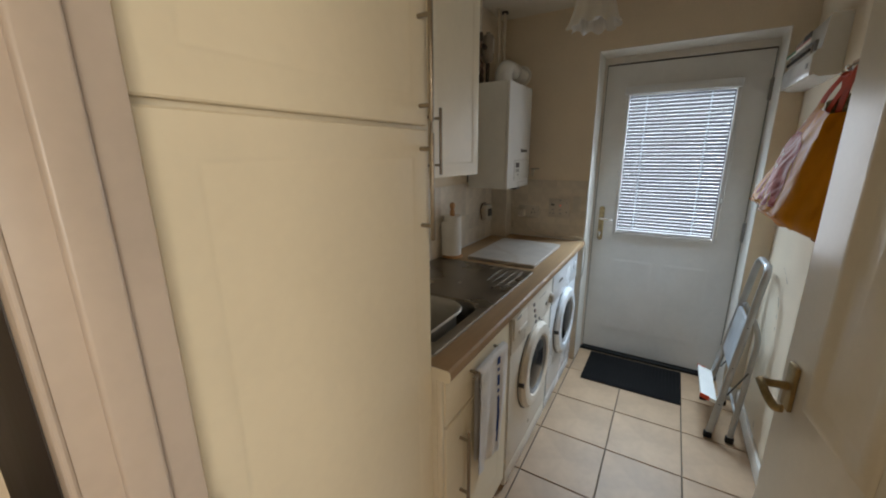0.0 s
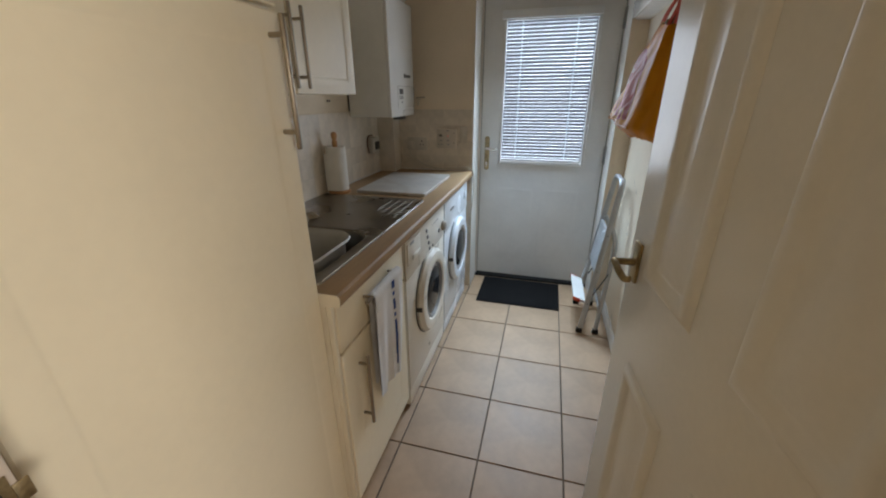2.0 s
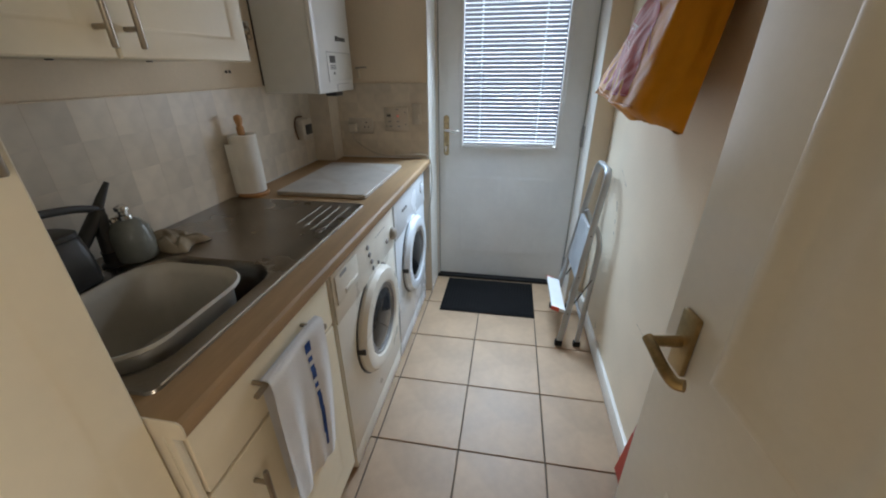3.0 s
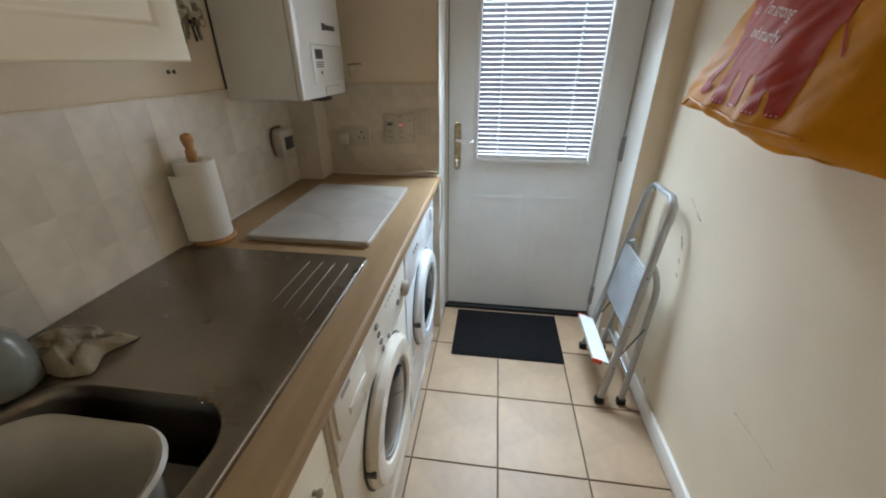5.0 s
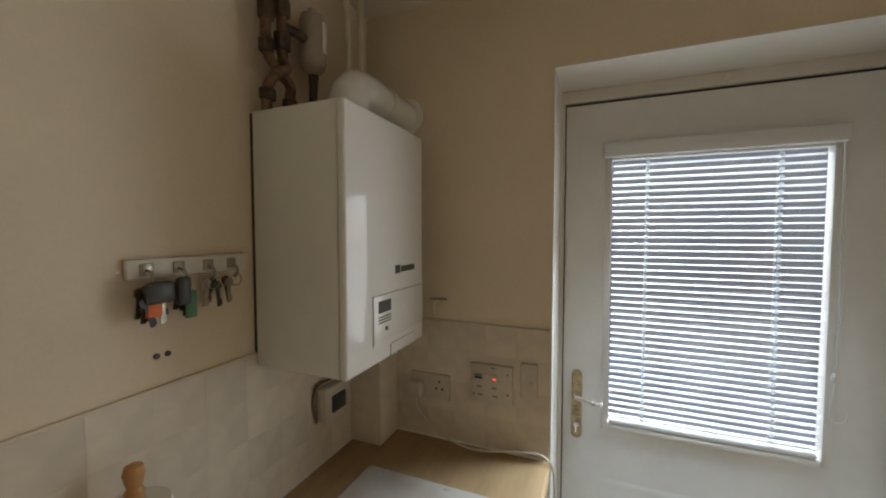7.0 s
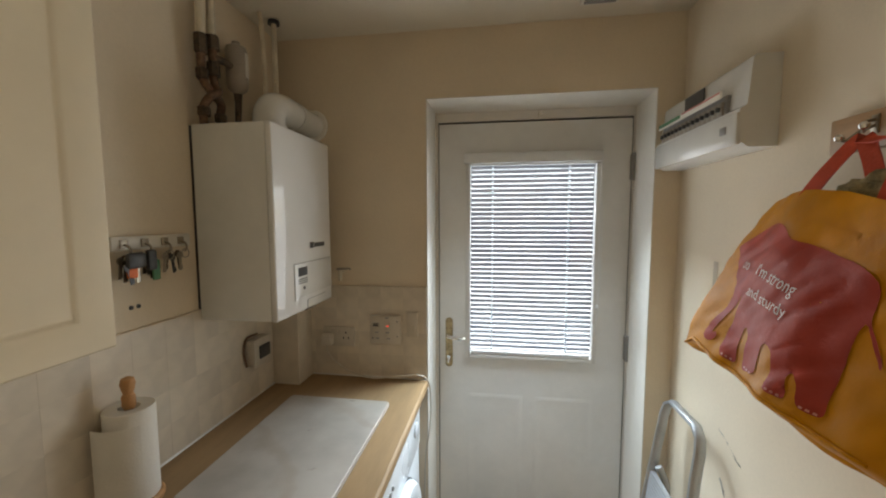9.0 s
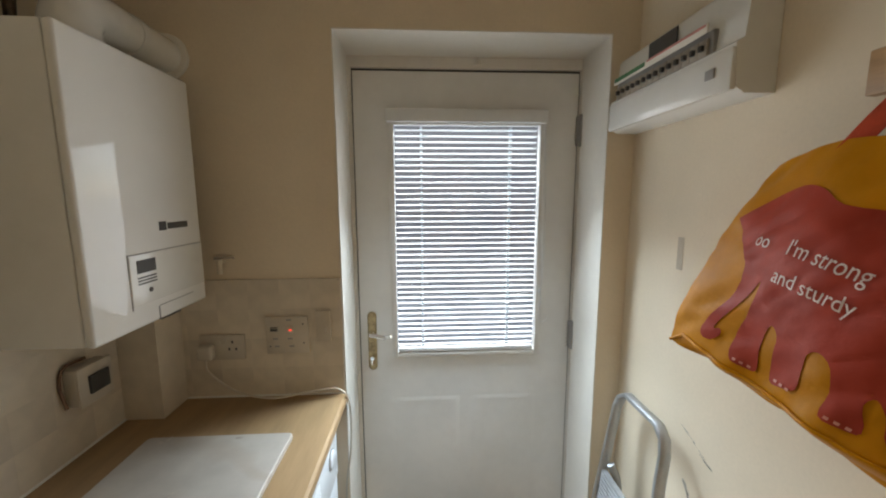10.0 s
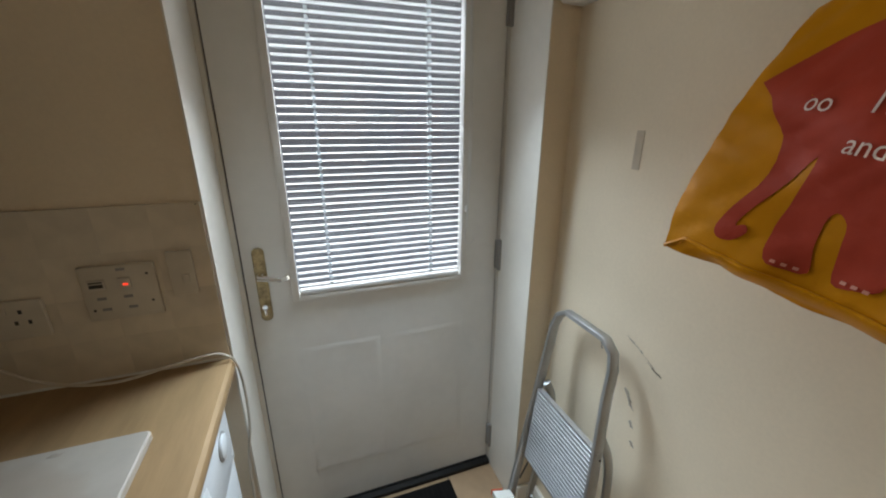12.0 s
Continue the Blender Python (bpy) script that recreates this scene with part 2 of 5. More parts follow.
def rings(bm, loops, close=True, cap0=False, cap1=False):
    """Skin a row of equal loops."""
    vs = [[bm.verts.new(p) for p in lp] for lp in loops]
    n = len(vs[0])
    for a, b in zip(vs, vs[1:]):
        for i in range(n if close else n - 1):
            bm.faces.new((a[i], a[(i + 1) % n], b[(i + 1) % n], b[i]))
    if cap0:
        bm.faces.new(list(reversed(vs[0])))
    if cap1:
        bm.faces.new(vs[-1])
    return bm


def tube(bm, pts, r, n=10, flat=1.0):
    """A round (or flattened) bar swept along points."""
    pts = [Vector(p) for p in pts]
    loops = []
    u = None
    for i, p in enumerate(pts):
        d = (pts[min(i + 1, len(pts) - 1)] - pts[max(i - 1, 0)]).normalized()
        if u is None:
            u = d.orthogonal().normalized()
        u = (u - d * u.dot(d)).normalized()
        w = d.cross(u)
        rr = r[i] if isinstance(r, (list, tuple)) else r
        loops.append([p + (u * math.cos(a) + w * math.sin(a) * flat) * rr for a in [2 * math.pi * k / n for k in range(n)]])
    return rings(bm, loops, True, True, True)


def smooth_path(pts, k=6):
    """Catmull-Rom points through pts."""
    P = [Vector(p) for p in pts]
    P = [P[0] * 2 - P[1]] + P + [P[-1] * 2 - P[-2]]
    out = []
    for i in range(1, len(P) - 2):
        for j in range(k):
            t = j / k
            a, b, c, d = P[i - 1:i + 3]
            out.append(0.5 * ((2 * b) + (c - a) * t + (2 * a - 5 * b + 4 * c - d) * t * t + (3 * b - a - 3 * c + d) * t ** 3))
    return out + [P[-2]]


def lathe(bm, prof, m=None, n=24):
    """Spin (radius, height) about z, then place by m."""
    m = m or Matrix()
    loops = [[m @ Vector((r * math.cos(2 * math.pi * k / n), r * math.sin(2 * math.pi * k / n), z)) for k in range(n)] for r, z in prof]
    return rings(bm, loops, True, prof[0][0] > 1e-4, prof[-1][0] > 1e-4)


def rrect(x0, x1, y0, y1, r, z, n=6):
    """A rounded rectangle as a loop of points."""
    out = []
    for cx, cy, a0 in ((x1 - r, y1 - r, 0), (x0 + r, y1 - r, 90), (x0 + r, y0 + r, 180), (x1 - r, y0 + r, 270)):
        for k in range(n + 1):
            a = radians(a0 + 90 * k / n)
            out.append(Vector((cx + r * math.cos(a), cy + r * math.sin(a), z)))
    return out


def link(name, bm, material, smooth=35):
    bmesh.ops.recalc_face_normals(bm, faces=bm.faces)
    me = bpy.data.meshes.new(name)
    if smooth:
        for f in bm.faces:
            f.smooth = True
        for e in bm.edges:
            e.smooth = len(e.link_faces) == 2 and e.calc_face_angle(3.2) < radians(smooth)
    bm.to_mesh(me)
    bm.free()
    if material:
        me.materials.append(material)
    return new(name, me)


def thing(name, loc, label, category, group="", kind=""):
    ob = new(name)
    ob.empty_display_size = 0.05
    ob.location = loc
    BASES[ob.name] = Matrix.Translation(loc)
    return tagged(ob, label, category, group, kind)


def part(name, bm, material, parent, label="", smooth=35):
    """One mesh under a thing or under a part; its points are given in the world."""
    ob = link(name, bm, material, smooth)
    ob.parent = parent
    if parent.name in BASES:
        ob.matrix_parent_inverse = BASES[parent.name].inverted()
    return tagged(ob, label)


def solid(name, bm, material, label, category, group="", kind=""):
    return tagged(link(name, bm, material), label, category, group, kind)


def structure(name, bm, material, label, category):
    return tagged(link(name, bm, material), label, category, "", "structure")


# ---- plan ----
XL, XR, YB, YF, ZC = -0.87, 0.75, 2.864, 0.41, 2.345      # left, right, back and front wall faces, ceiling
YD = 3.088                                                # face of the back door
TOP = 0.897                                               # worktop height

# ---- structure ----
floor = structure("floor", bx(XL - 0.1, XR + 0.1, 0.30, 3.4, -0.12, -0.006), M_GROUT, "beige ceramic floor tiles with dark joints", "floor")
structure("floor_hall", bx(-2.2, 2.2, -2.2, 0.30, -0.12, -0.004), M_HALLFLOOR, "dark laminate floor beyond the inner doorway", "floor")
wall_left = structure("wall_west", bx(XL - 0.12, XL, 0.29, YB + 0.3, -0.1, ZC + 0.1), M_WALL, "magnolia painted side wall above the worktop", "wall")
structure("wall_east", bx(XR, XR + 0.12, 0.29, YB + 0.3, -0.1, ZC + 0.1), M_WALL, "scuffed magnolia painted side wall", "wall")
bm = bmesh.new()
for a in ((XL, -0.226, YB, YB + 0.3, 0, ZC), (0.658, XR, YB, YB + 0.3, 0, ZC), (-0.226, 0.658, YB, YB + 0.3, 2.078, ZC)):
    box(bm, *a)
wall_back = structure("wall_north", bm, M_WALL, "magnolia painted end wall round the back door", "wall")
bm = bmesh.new()
for a in ((XL, -0.262, 0.305, YF, 0, ZC), (0.637, XR, 0.305, YF, 0, ZC), (-0.262, 0.637, 0.305, YF, 2.06, ZC)):
    box(bm, *a)
structure("wall_south", bm, M_WALL, "painted wall round the inner doorway", "wall")
structure("ceiling", bx(XL, XR, 0.29, YB + 0.3, ZC, ZC + 0.1), M_CEIL, "off-white painted ceiling", "ceiling")
# boxed pipes in the corner
structure("pipe_boxing", bx(XL, -0.748, 2.738, YB, TOP, 1.5), M_WTILE, "tiled pipe boxing in the worktop corner", "wall")
# room behind the inner doorway; its side opening is added for the fill lamp
bm = bmesh.new()
for a in ((-2.3, -2.2, -2.3, 0.29, -0.1, 2.5), (2.2, 2.3, -2.3, -1.45, -0.1, 2.5), (2.2, 2.3, -0.05, 0.29, -0.1, 2.5), (2.2, 2.3, -1.45, -0.05, -0.1, 0.85), (2.2, 2.3, -1.45, -0.05, 2.05, 2.5), (-2.2, XL - 0.12, 0.305, 0.41, -0.1, 2.5), (XR + 0.12, 2.2, 0.305, 0.41, -0.1, 2.5),
          (-2.2, 2.2, -2.3, -2.2, -0.1, 2.5)):
    box(bm, *a)
structure("wall_hall", bm, M_WALL, "plain painted walls of the room behind", "wall")
structure("ceiling_hall", bx(-2.3, 2.3, -2.3, 0.29, 2.4, 2.5), M_CEIL, "plain ceiling of the room behind", "ceiling")
# lining of the back door's reveal
for nm, a in (("trim_reveal_west", (-0.226, -0.222, YB - 0.003, YD - 0.012, 0.0, 2.074)), ("trim_reveal_east", (0.654, 0.658, YB - 0.003, YD - 0.012, 0.0, 2.074)),
              ("trim_reveal_head", (-0.226, 0.658, YB - 0.003, YD - 0.012, 2.074, 2.078))):
    structure(nm, bx(*a), M_GLOSS, "white painted reveal of the back door", "trim")
bm = box(bmesh.new(), XR - 0.016, XR - 0.001, 0.42, YB, 0, 0.085, 0.004)
box(bm, 0.67, XR - 0.018, YB - 0.016, YB - 0.001, 0, 0.085, 0.004)
structure("baseboard", bm, M_GLOSS, "white painted skirting board along the tiled floor", "baseboard")

# inner doorway: lining, stop, casing and an added dark board beside it
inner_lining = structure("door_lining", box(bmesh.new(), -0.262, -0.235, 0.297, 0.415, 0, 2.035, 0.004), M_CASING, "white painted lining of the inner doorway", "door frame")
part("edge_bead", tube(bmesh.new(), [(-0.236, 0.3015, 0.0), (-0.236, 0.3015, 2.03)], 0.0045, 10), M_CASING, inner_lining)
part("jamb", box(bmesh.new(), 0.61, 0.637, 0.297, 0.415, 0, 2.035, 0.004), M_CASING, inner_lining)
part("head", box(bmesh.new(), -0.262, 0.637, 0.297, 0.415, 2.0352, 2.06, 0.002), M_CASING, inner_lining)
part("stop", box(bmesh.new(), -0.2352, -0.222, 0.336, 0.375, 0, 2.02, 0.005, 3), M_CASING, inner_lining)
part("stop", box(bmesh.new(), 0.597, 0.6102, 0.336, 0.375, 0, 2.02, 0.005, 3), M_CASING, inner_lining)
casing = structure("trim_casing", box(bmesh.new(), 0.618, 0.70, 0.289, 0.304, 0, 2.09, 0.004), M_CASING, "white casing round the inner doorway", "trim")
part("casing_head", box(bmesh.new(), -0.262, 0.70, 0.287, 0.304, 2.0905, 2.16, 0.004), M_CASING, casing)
# plain dark board, added to fill the dark area past the lining
structure("wall_dark_board", box(bmesh.new(), -0.72, -0.262, 0.2955, 0.304, 0, 2.09, 0.002), M_DARKBOARD, "plain dark board added beside the inner doorway", "panelling")
strike = part("strike_plate", box(bmesh.new(), -0.2355, -0.2325, 0.376, 0.408, 0.963, 1.022, 0.001), M_PITTED, inner_lining, "worn brass strike plate")
part("latch_hole", bx(-0.2335, -0.2315, 0.385, 0.399, 0.979, 1.006), M_DARK, inner_lining)
part("lip", box(bmesh.new(), -0.2355, -0.2325, 0.408, 0.422, 0.980, 1.006, 0.001), M_PITTED, inner_lining)

# ---- inner door leaf ----
def inner_door():
    """A moulded panel door, hinged beside the doorway and standing open."""
    W, Hh, T = 0.836, 1.98, 0.035
    hinge = Vector((0.607, 0.43, 0.008))
    free = Vector((0.503, 1.262, 0.008))
    d = (free - hinge).normalized()
    nrm = Vector((-d.y, d.x, 0))            # towards the room's middle
    M = Matrix(((d.x, nrm.x, 0, hinge.x), (d.y, nrm.y, 0, hinge.y), (0, 0, 1, hinge.z), (0, 0, 0, 1)))
    door = thing("door_1", hinge, "white moulded panel door standing open against the wall", "door", kind="structure")
    bm = box(bmesh.new(), 0, W, -T, 0, 0, Hh, 0.002)
    bmesh.ops.transform(bm, matrix=M, verts=bm.verts)
    part("leaf", bm, M_LEAF, door)

    def panel(x0, x1, z0, z1, arch=False):
        """A raised moulding ring round a sunk field."""
        n = 10
        loops = []
        for inset, h in ((0.0, 0.0004), (0.010, 0.0100), (0.018, 0.0125), (0.028, 0.0115), (0.042, 0.0030), (0.052, 0.0020), (0.080, 0.0065)):
            lo = [Vector((x0 + inset, h, z0 + inset)), Vector((x1 - inset, h, z0 + inset))]
            if arch:
                for k in range(n + 1):
                    t = k / n
                    s = t if arch == "r" else 1 - t
                    lo.append(Vector((x1 - inset - (x1 - x0 - 2 * inset) * t, h, z1 - inset - 0.10 * (1 - math.cos(math.pi * s)) / 2)))
            else:
                lo += [Vector((x1 - inset, h, z1 - inset)), Vector((x0 + inset, h, z1 - inset))]
            loops.append([M @ p for p in lo])
        b = rings(bmesh.new(), loops, True, False, True)
        part("raised_panel", b, M_LEAF, door)

    for x0, x1, side in ((0.150, 0.372, "r"), (0.500, 0.716, "l")):
        panel(x0, x1, 0.20, 0.742)
        panel(x0, x1, 0.975, 1.86, side)
    # lever handle on a square rose plate
    b = box(bmesh.new(), W - 0.074, W - 0.036, 0, 0.009, 0.940, 1.042, 0.003)
    bmesh.ops.transform(b, matrix=M, verts=b.verts)
    hp = part("handle_plate", b, M_BRASS, door, "worn brass handle plate")
    b = tube(bmesh.new(), [M @ Vector(p) for p in ((W - 0.052, 0.006, 0.990), (W - 0.052, 0.03, 0.990), (W - 0.052, 0.054, 0.990))], [0.0095, 0.0085, 0.0085])
    tube(b, [M @ Vector(p) for p in smooth_path([(W - 0.046, 0.054, 0.992), (W - 0.070, 0.055, 0.989), (W - 0.100, 0.053, 0.980), (W - 0.120, 0.048, 0.975), (W - 0.130, 0.040, 0.979)], 4)], 0.0085, flat=0.75)
    part("lever", b, M_BRASS, hp, "brass lever")
    for z in (0.25, 1.72):
        b = box(bmesh.new(), -0.004, 0.004, -0.036, 0.004, z, z + 0.09, 0.001)
        bmesh.ops.transform(b, matrix=M, verts=b.verts)
        part("hinge", b, M_BRASS, door)


inner_door()


# ---- back door ----
def back_door():
    x0, x1, z0, z1 = -0.2055, 0.6465, 0.028, 2.0265
    gx0, gx1, gz0, gz1 = -0.064, 0.508, 0.935, 1.842
    door = thing("door_2", (0.22, YD + 0.03, 0), "white embossed back door with a half-height glazed light", "door", kind="structure")
    bm = bmesh.new()
    for a in ((x0, gx0, z0, z1), (gx1, x1, z0, z1), (gx0, gx1, z0, gz0), (gx0, gx1, gz1, z1)):
        box(bm, a[0], a[1], YD, YD + 0.045, a[2], a[3])
    bmesh.ops.remove_doubles(bm, verts=bm.verts, dist=0.0005)
    part("slab", bm, M_DOOR, door)
    # beading round the glass
    for a in ((gx0 - 0.014, gx0 + 0.006, gz0 - 0.014, gz1 + 0.014), (gx1 - 0.006, gx1 + 0.014, gz0 - 0.014, gz1 + 0.014), (gx0 + 0.006, gx1 - 0.006, gz0 - 0.014, gz0 + 0.006), (gx0 + 0.006, gx1 - 0.006, gz1 - 0.006, gz1 + 0.014)):
        part("bead", box(bmesh.new(), a[0], a[1], YD - 0.007, YD + 0.03, a[2], a[3], 0.003), M_DOOR, door)
    pane = part("pane", bx(gx0, gx1, YD + 0.026, YD + 0.032, gz0, gz1), M_GLASS, door, "clear glass")
    pane.visible_shadow = False
    # shallow embossed fields below
    for a0, a1 in ((-0.075, 0.195), (0.245, 0.515)):
        loops = []
        for ins, h in ((0, 0.0), (0.012, -0.0010), (0.020, -0.0011), (0.034, -0.0004), (0.06, -0.0008)):
            lo = [Vector((a0 + ins, YD + h - 0.0005, 0.20 + ins)), Vector((a1 - ins, YD + h - 0.0005, 0.20 + ins))]
            for k in range(9):
                t = k / 8
                lo.append(Vector((a1 - ins - (a1 - a0 - 2 * ins) * t, YD + h - 0.0005, 0.745 - ins)))
            loops.append(lo)
        part("embossed_field", rings(bmesh.new(), loops, True, False, True), M_DOOR, door)
    # handle
    bm = bmesh.new()
    lo = [rrect(-0.176, -0.142, 0.872, 1.114, 0.0165, 0, 6), rrect(-0.176, -0.142, 0.872, 1.114, 0.0165, 0, 6), rrect(-0.172, -0.146, 0.876, 1.110, 0.0128, 0, 6)]
    loops = [[Vector((p.x, YD - h, p.y)) for p in l] for l, h in zip(lo, (0.0, 0.007, 0.010))]
    rings(bm, loops, True, False, True)
    hp = part("handle_plate", bm, M_PITTED, door, "tarnished brass handle plate with a worn face")
    b = tube(bmesh.new(), [(-0.158, YD - 0.008, 1.035), (-0.158, YD - 0.04, 1.035), (-0.157, YD - 0.055, 1.035)], 0.0085)
    tube(b, smooth_path([(-0.163, YD - 0.055, 1.036), (-0.13, YD - 0.057, 1.030), (-0.10, YD - 0.06, 1.026), (-0.078, YD - 0.068, 1.034)], 5), [0.0085] * 10 + [0.007] * 6)
    part("lever", b, M_CHROME, hp, "bright curved lever")
    b = lathe(bmesh.new(), [(0.009, 0), (0.009, 0.012), (0.007, 0.014)], Matrix.Translation((-0.159, YD - 0.009, 0.925)) @ Matrix.Rotation(radians(90), 4, "X"), 16)
    box(b, -0.164, -0.154, YD - 0.020, YD - 0.009, 0.896, 0.920, 0.002)
    part("lock_cylinder", b, M_CHROME, hp)
    for z in (1.76, 0.95, 0.10):
        b = box(bmesh.new(), 0.640, 0.672, YD - 0.016, YD - 0.002, z, z + 0.11, 0.002)
        tube(b, [(0.652, YD - 0.02, z - 0.004), (0.652, YD - 0.02, z + 0.114)], 0.008)
        part("hinge", b, M_GREY, door, "grey metal flag hinge")
    return door


back_door()
bm = bmesh.new()
for a in ((-0.222, -0.210, YD - 0.010, YD + 0.06, 0.0, 2.074), (0.6515, 0.654, YD - 0.010, YD + 0.06, 0.0, 2.074), (-0.210, 0.6515, YD - 0.010, YD + 0.06, 2.036, 2.074)):
    box(bm, *a)
df = structure("door_frame", bm, M_GLOSS, "white frame of the back door", "door frame")
part("draught_strip", bx(-0.2098, -0.2058, YD + 0.008, YD + 0.05, 0.02, 2.036), M_DARK, df)
part("draught_strip", bx(-0.2055, 0.6465, YD + 0.008, YD + 0.05, 2.0270, 2.0355), M_DARK, df)
part("draught_strip", bx(0.6468, 0.6513, YD + 0.008, YD + 0.05, 0.02, 2.036), M_DARK, df)
part("closer_stub", tube(bmesh.new(), [(0.255, YD - 0.014, 2.045), (0.255, YD - 0.014, 2.066)], [0.016, 0.011]), M_PLASTIC, df)
bm = box(bmesh.new(), -0.220, 0.652, YD - 0.03, YD + 0.06, 0.0, 0.02, 0.003)
box(bm, -0.206, 0.647, YD - 0.006, YD + 0.02, 0.02, 0.0275)
structure("threshold", bm, M_BLACK, "black rubber threshold under the back door", "threshold")


# ---- venetian blind ----
def blind():
    X0, X1 = -0.054, 0.493
    Y = YD + 0.004
    b = thing("venetian_blind", (0.22, YD - 0.01, 1.87), "white venetian blind with open slats over the door glass", "blind")
    part("headrail", box(bmesh.new(), -0.086, 0.522, YD - 0.032, YD - 0.001, 1.842, 1.888, 0.003), M_SLAT, b)
    bm = bmesh.new()
    n = 6
    sec = [(-0.0115 + 0.023 * k / n, 0.0028 * (1 - (2 * k / n - 1) ** 2)) for k in range(n + 1)]
    tilt = radians(-6)
    pts = [(u * math.cos(tilt) - v * math.sin(tilt), u * math.sin(tilt) + v * math.cos(tilt)) for u, v in sec]
    lo = [[Vector((x, u, v)) for u, v in pts] + [Vector((x, u, v - 0.0006)) for u, v in reversed(pts)] for x in (X0, X1)]
    rings(bm, lo, True, True, True)
    first = part("slat", bm, M_SLAT, b)
    zs = [0.972 + 0.02165 * k for k in range(40)]
    first.location = (0, Y, zs[0])
    for z in zs[1:]:
        o = first.copy()
        scene.collection.objects.link(o)
        o.location = (random.uniform(-0.0008, 0.0008), Y, z + random.uniform(-0.0002, 0.0002))
        o.rotation_euler = (random.uniform(-0.005, 0.005), random.uniform(-0.0008, 0.0008), 0)
    part("bottom_rail", box(bmesh.new(), X0, X1, Y - 0.0125, Y + 0.0125, 0.944, 0.958, 0.003), M_SLAT, b)
    for x in (0.045, 0.385):
        bm = bmesh.new()
        for dy in (-0.0135, 0.0135):
            tube(bm, [(x, Y + dy, 0.95), (x, Y + dy, 1.85)], 0.00035, 5)
        for z in zs:
            tube(bm, [(x, Y - 0.0135, z - 0.003), (x, Y + 0.0135, z - 0.003)], 0.001, 4)
            # translucent block standing in for light that leaks at the cord hole
            box(bm, x - 0.005, x + 0.005, Y - 0.0185, Y - 0.0125, z - 0.003, z + 0.0085)
        part("ladder_cord", bm, M_CORD, b)
    part("pull_cord", tube(bmesh.new(), smooth_path([(0.515, YD - 0.02, 1.85), (0.519, YD - 0.016, 1.5), (0.522, YD - 0.014, 1.2), (0.518, YD - 0.013, 1.12)], 6), 0.0014, 6), M_SLAT, b)
    cord = smooth_path([(0.518, YD - 0.016, 1.85), (0.530, YD - 0.012, 1.5), (0.524, YD - 0.012, 1.22), (0.512, YD - 0.012, 1.10), (0.522, YD - 0.010, 1.062), (0.545, YD - 0.009, 1.065), (0.552, YD - 0.009, 1.085)], 6)
    part("pull_cord", tube(bmesh.new(), cord, 0.0012, 6), M_SLAT, b)
    part("cord_knob", lathe(bmesh.new(), [(0.003, 0), (0.006, 0.006), (0.006, 0.018), (0.002, 0.026)], Matrix.Translation((0.517, YD - 0.013, 1.175)), 10), M_SLAT, b)


blind()


# ---- tall cabinet, wall cabinets, base unit ----
def shaker(name, parent, x, y0, y1, z0, z1, fw=0.062, dpt=0.0018, label=""):
    """A shaker door facing +x whose face stands at x."""
    bm = bmesh.new()
    lo = []
    for ins, h in ((0.0, -0.019), (0.0, -0.003), (0.003, 0.0), (fw, 0.0), (fw + 0.006, -dpt), (fw + 0.012, -dpt)):
        lo.append([Vector((x + h, a, c)) for a, c in ((y0 + ins, z0 + ins), (y1 - ins, z0 + ins), (y1 - ins, z1 - ins), (y0 + ins, z1 - ins))])
    rings(bm, lo, True, True, True)
    return part(name, bm, M_CREAM, parent, label)


def bar_handle(parent, a, b, out=0.032, r=0.006, inset=0.035):
    """A satin bar between a and b on a door that faces +x, with two posts."""
    a, b = Vector(a), Vector(b)
    d = (b - a).normalized()
    o = Vector((out, 0, 0))
    bm = tube(bmesh.new(), [a + o, a + o + d * 0.003, b + o - d * 0.003, b + o], [r * 0.8, r, r, r * 0.8], 12)
    for p in (a + d * inset, b - d * inset):
        tube(bm, [p, p + o], r * 0.85, 10)
    return part("handle", bm, M_NICKEL, parent, "satin nickel bar handle")


def tall_cabinet():
    x = -0.277
    c = thing("tall_cabinet", (-0.57, 0.72, 0), "tall cream shaker larder cabinet with split doors", "cabinet")
    part("body", box(bmesh.new(), XL + 0.002, x - 0.021, 0.425, 1.022, 0.0, 2.14, 0.001), M_CARC, c)
    d = shaker("door", c, x, 0.428, 1.021, 0.10, 1.536, 0.056, 0.0024)
    bar_handle(d, (x, 0.987, 1.275), (x, 0.987, 1.527))
    d = shaker("door", c, x, 0.428, 1.021, 1.5455, 2.135, 0.056, 0.0024)
    bar_handle(d, (x, 0.987, 1.552), (x, 0.987, 1.805))


tall_cabinet()


def wall_cabinet(y0, y1, hy):
    x = -0.533
    c = thing("wall_cabinet", (-0.7, (y0 + y1) / 2, 1.39), "cream shaker wall cabinet above the sink", "cabinet", "wall cabinets")
    bm = box(bmesh.new(), XL + 0.002, x - 0.021, y0 + 0.001, y1 - 0.001, 1.392, 2.135, 0.001)
    part("body", bm, M_CARC, c)
    d = shaker("door", c, x, y0 + 0.002, y1 - 0.002, 1.388, 2.135, 0.050, 0.004)
    bar_handle(d, (x, hy, 1.405), (x, hy, 1.64))
    for yy in (y0 + 0.07, y1 - 0.08):
        part("screw_cap", lathe(bmesh.new(), [(0.0001, -0.002), (0.008, -0.002), (0.008, 0.001), (0.0001, 0.001)], Matrix.Translation((-0.80, yy, 1.391)), 10), M_DARK, c)


wall_cabinet(1.024, 1.416, 1.385)
wall_cabinet(1.418, 1.828, 1.447)


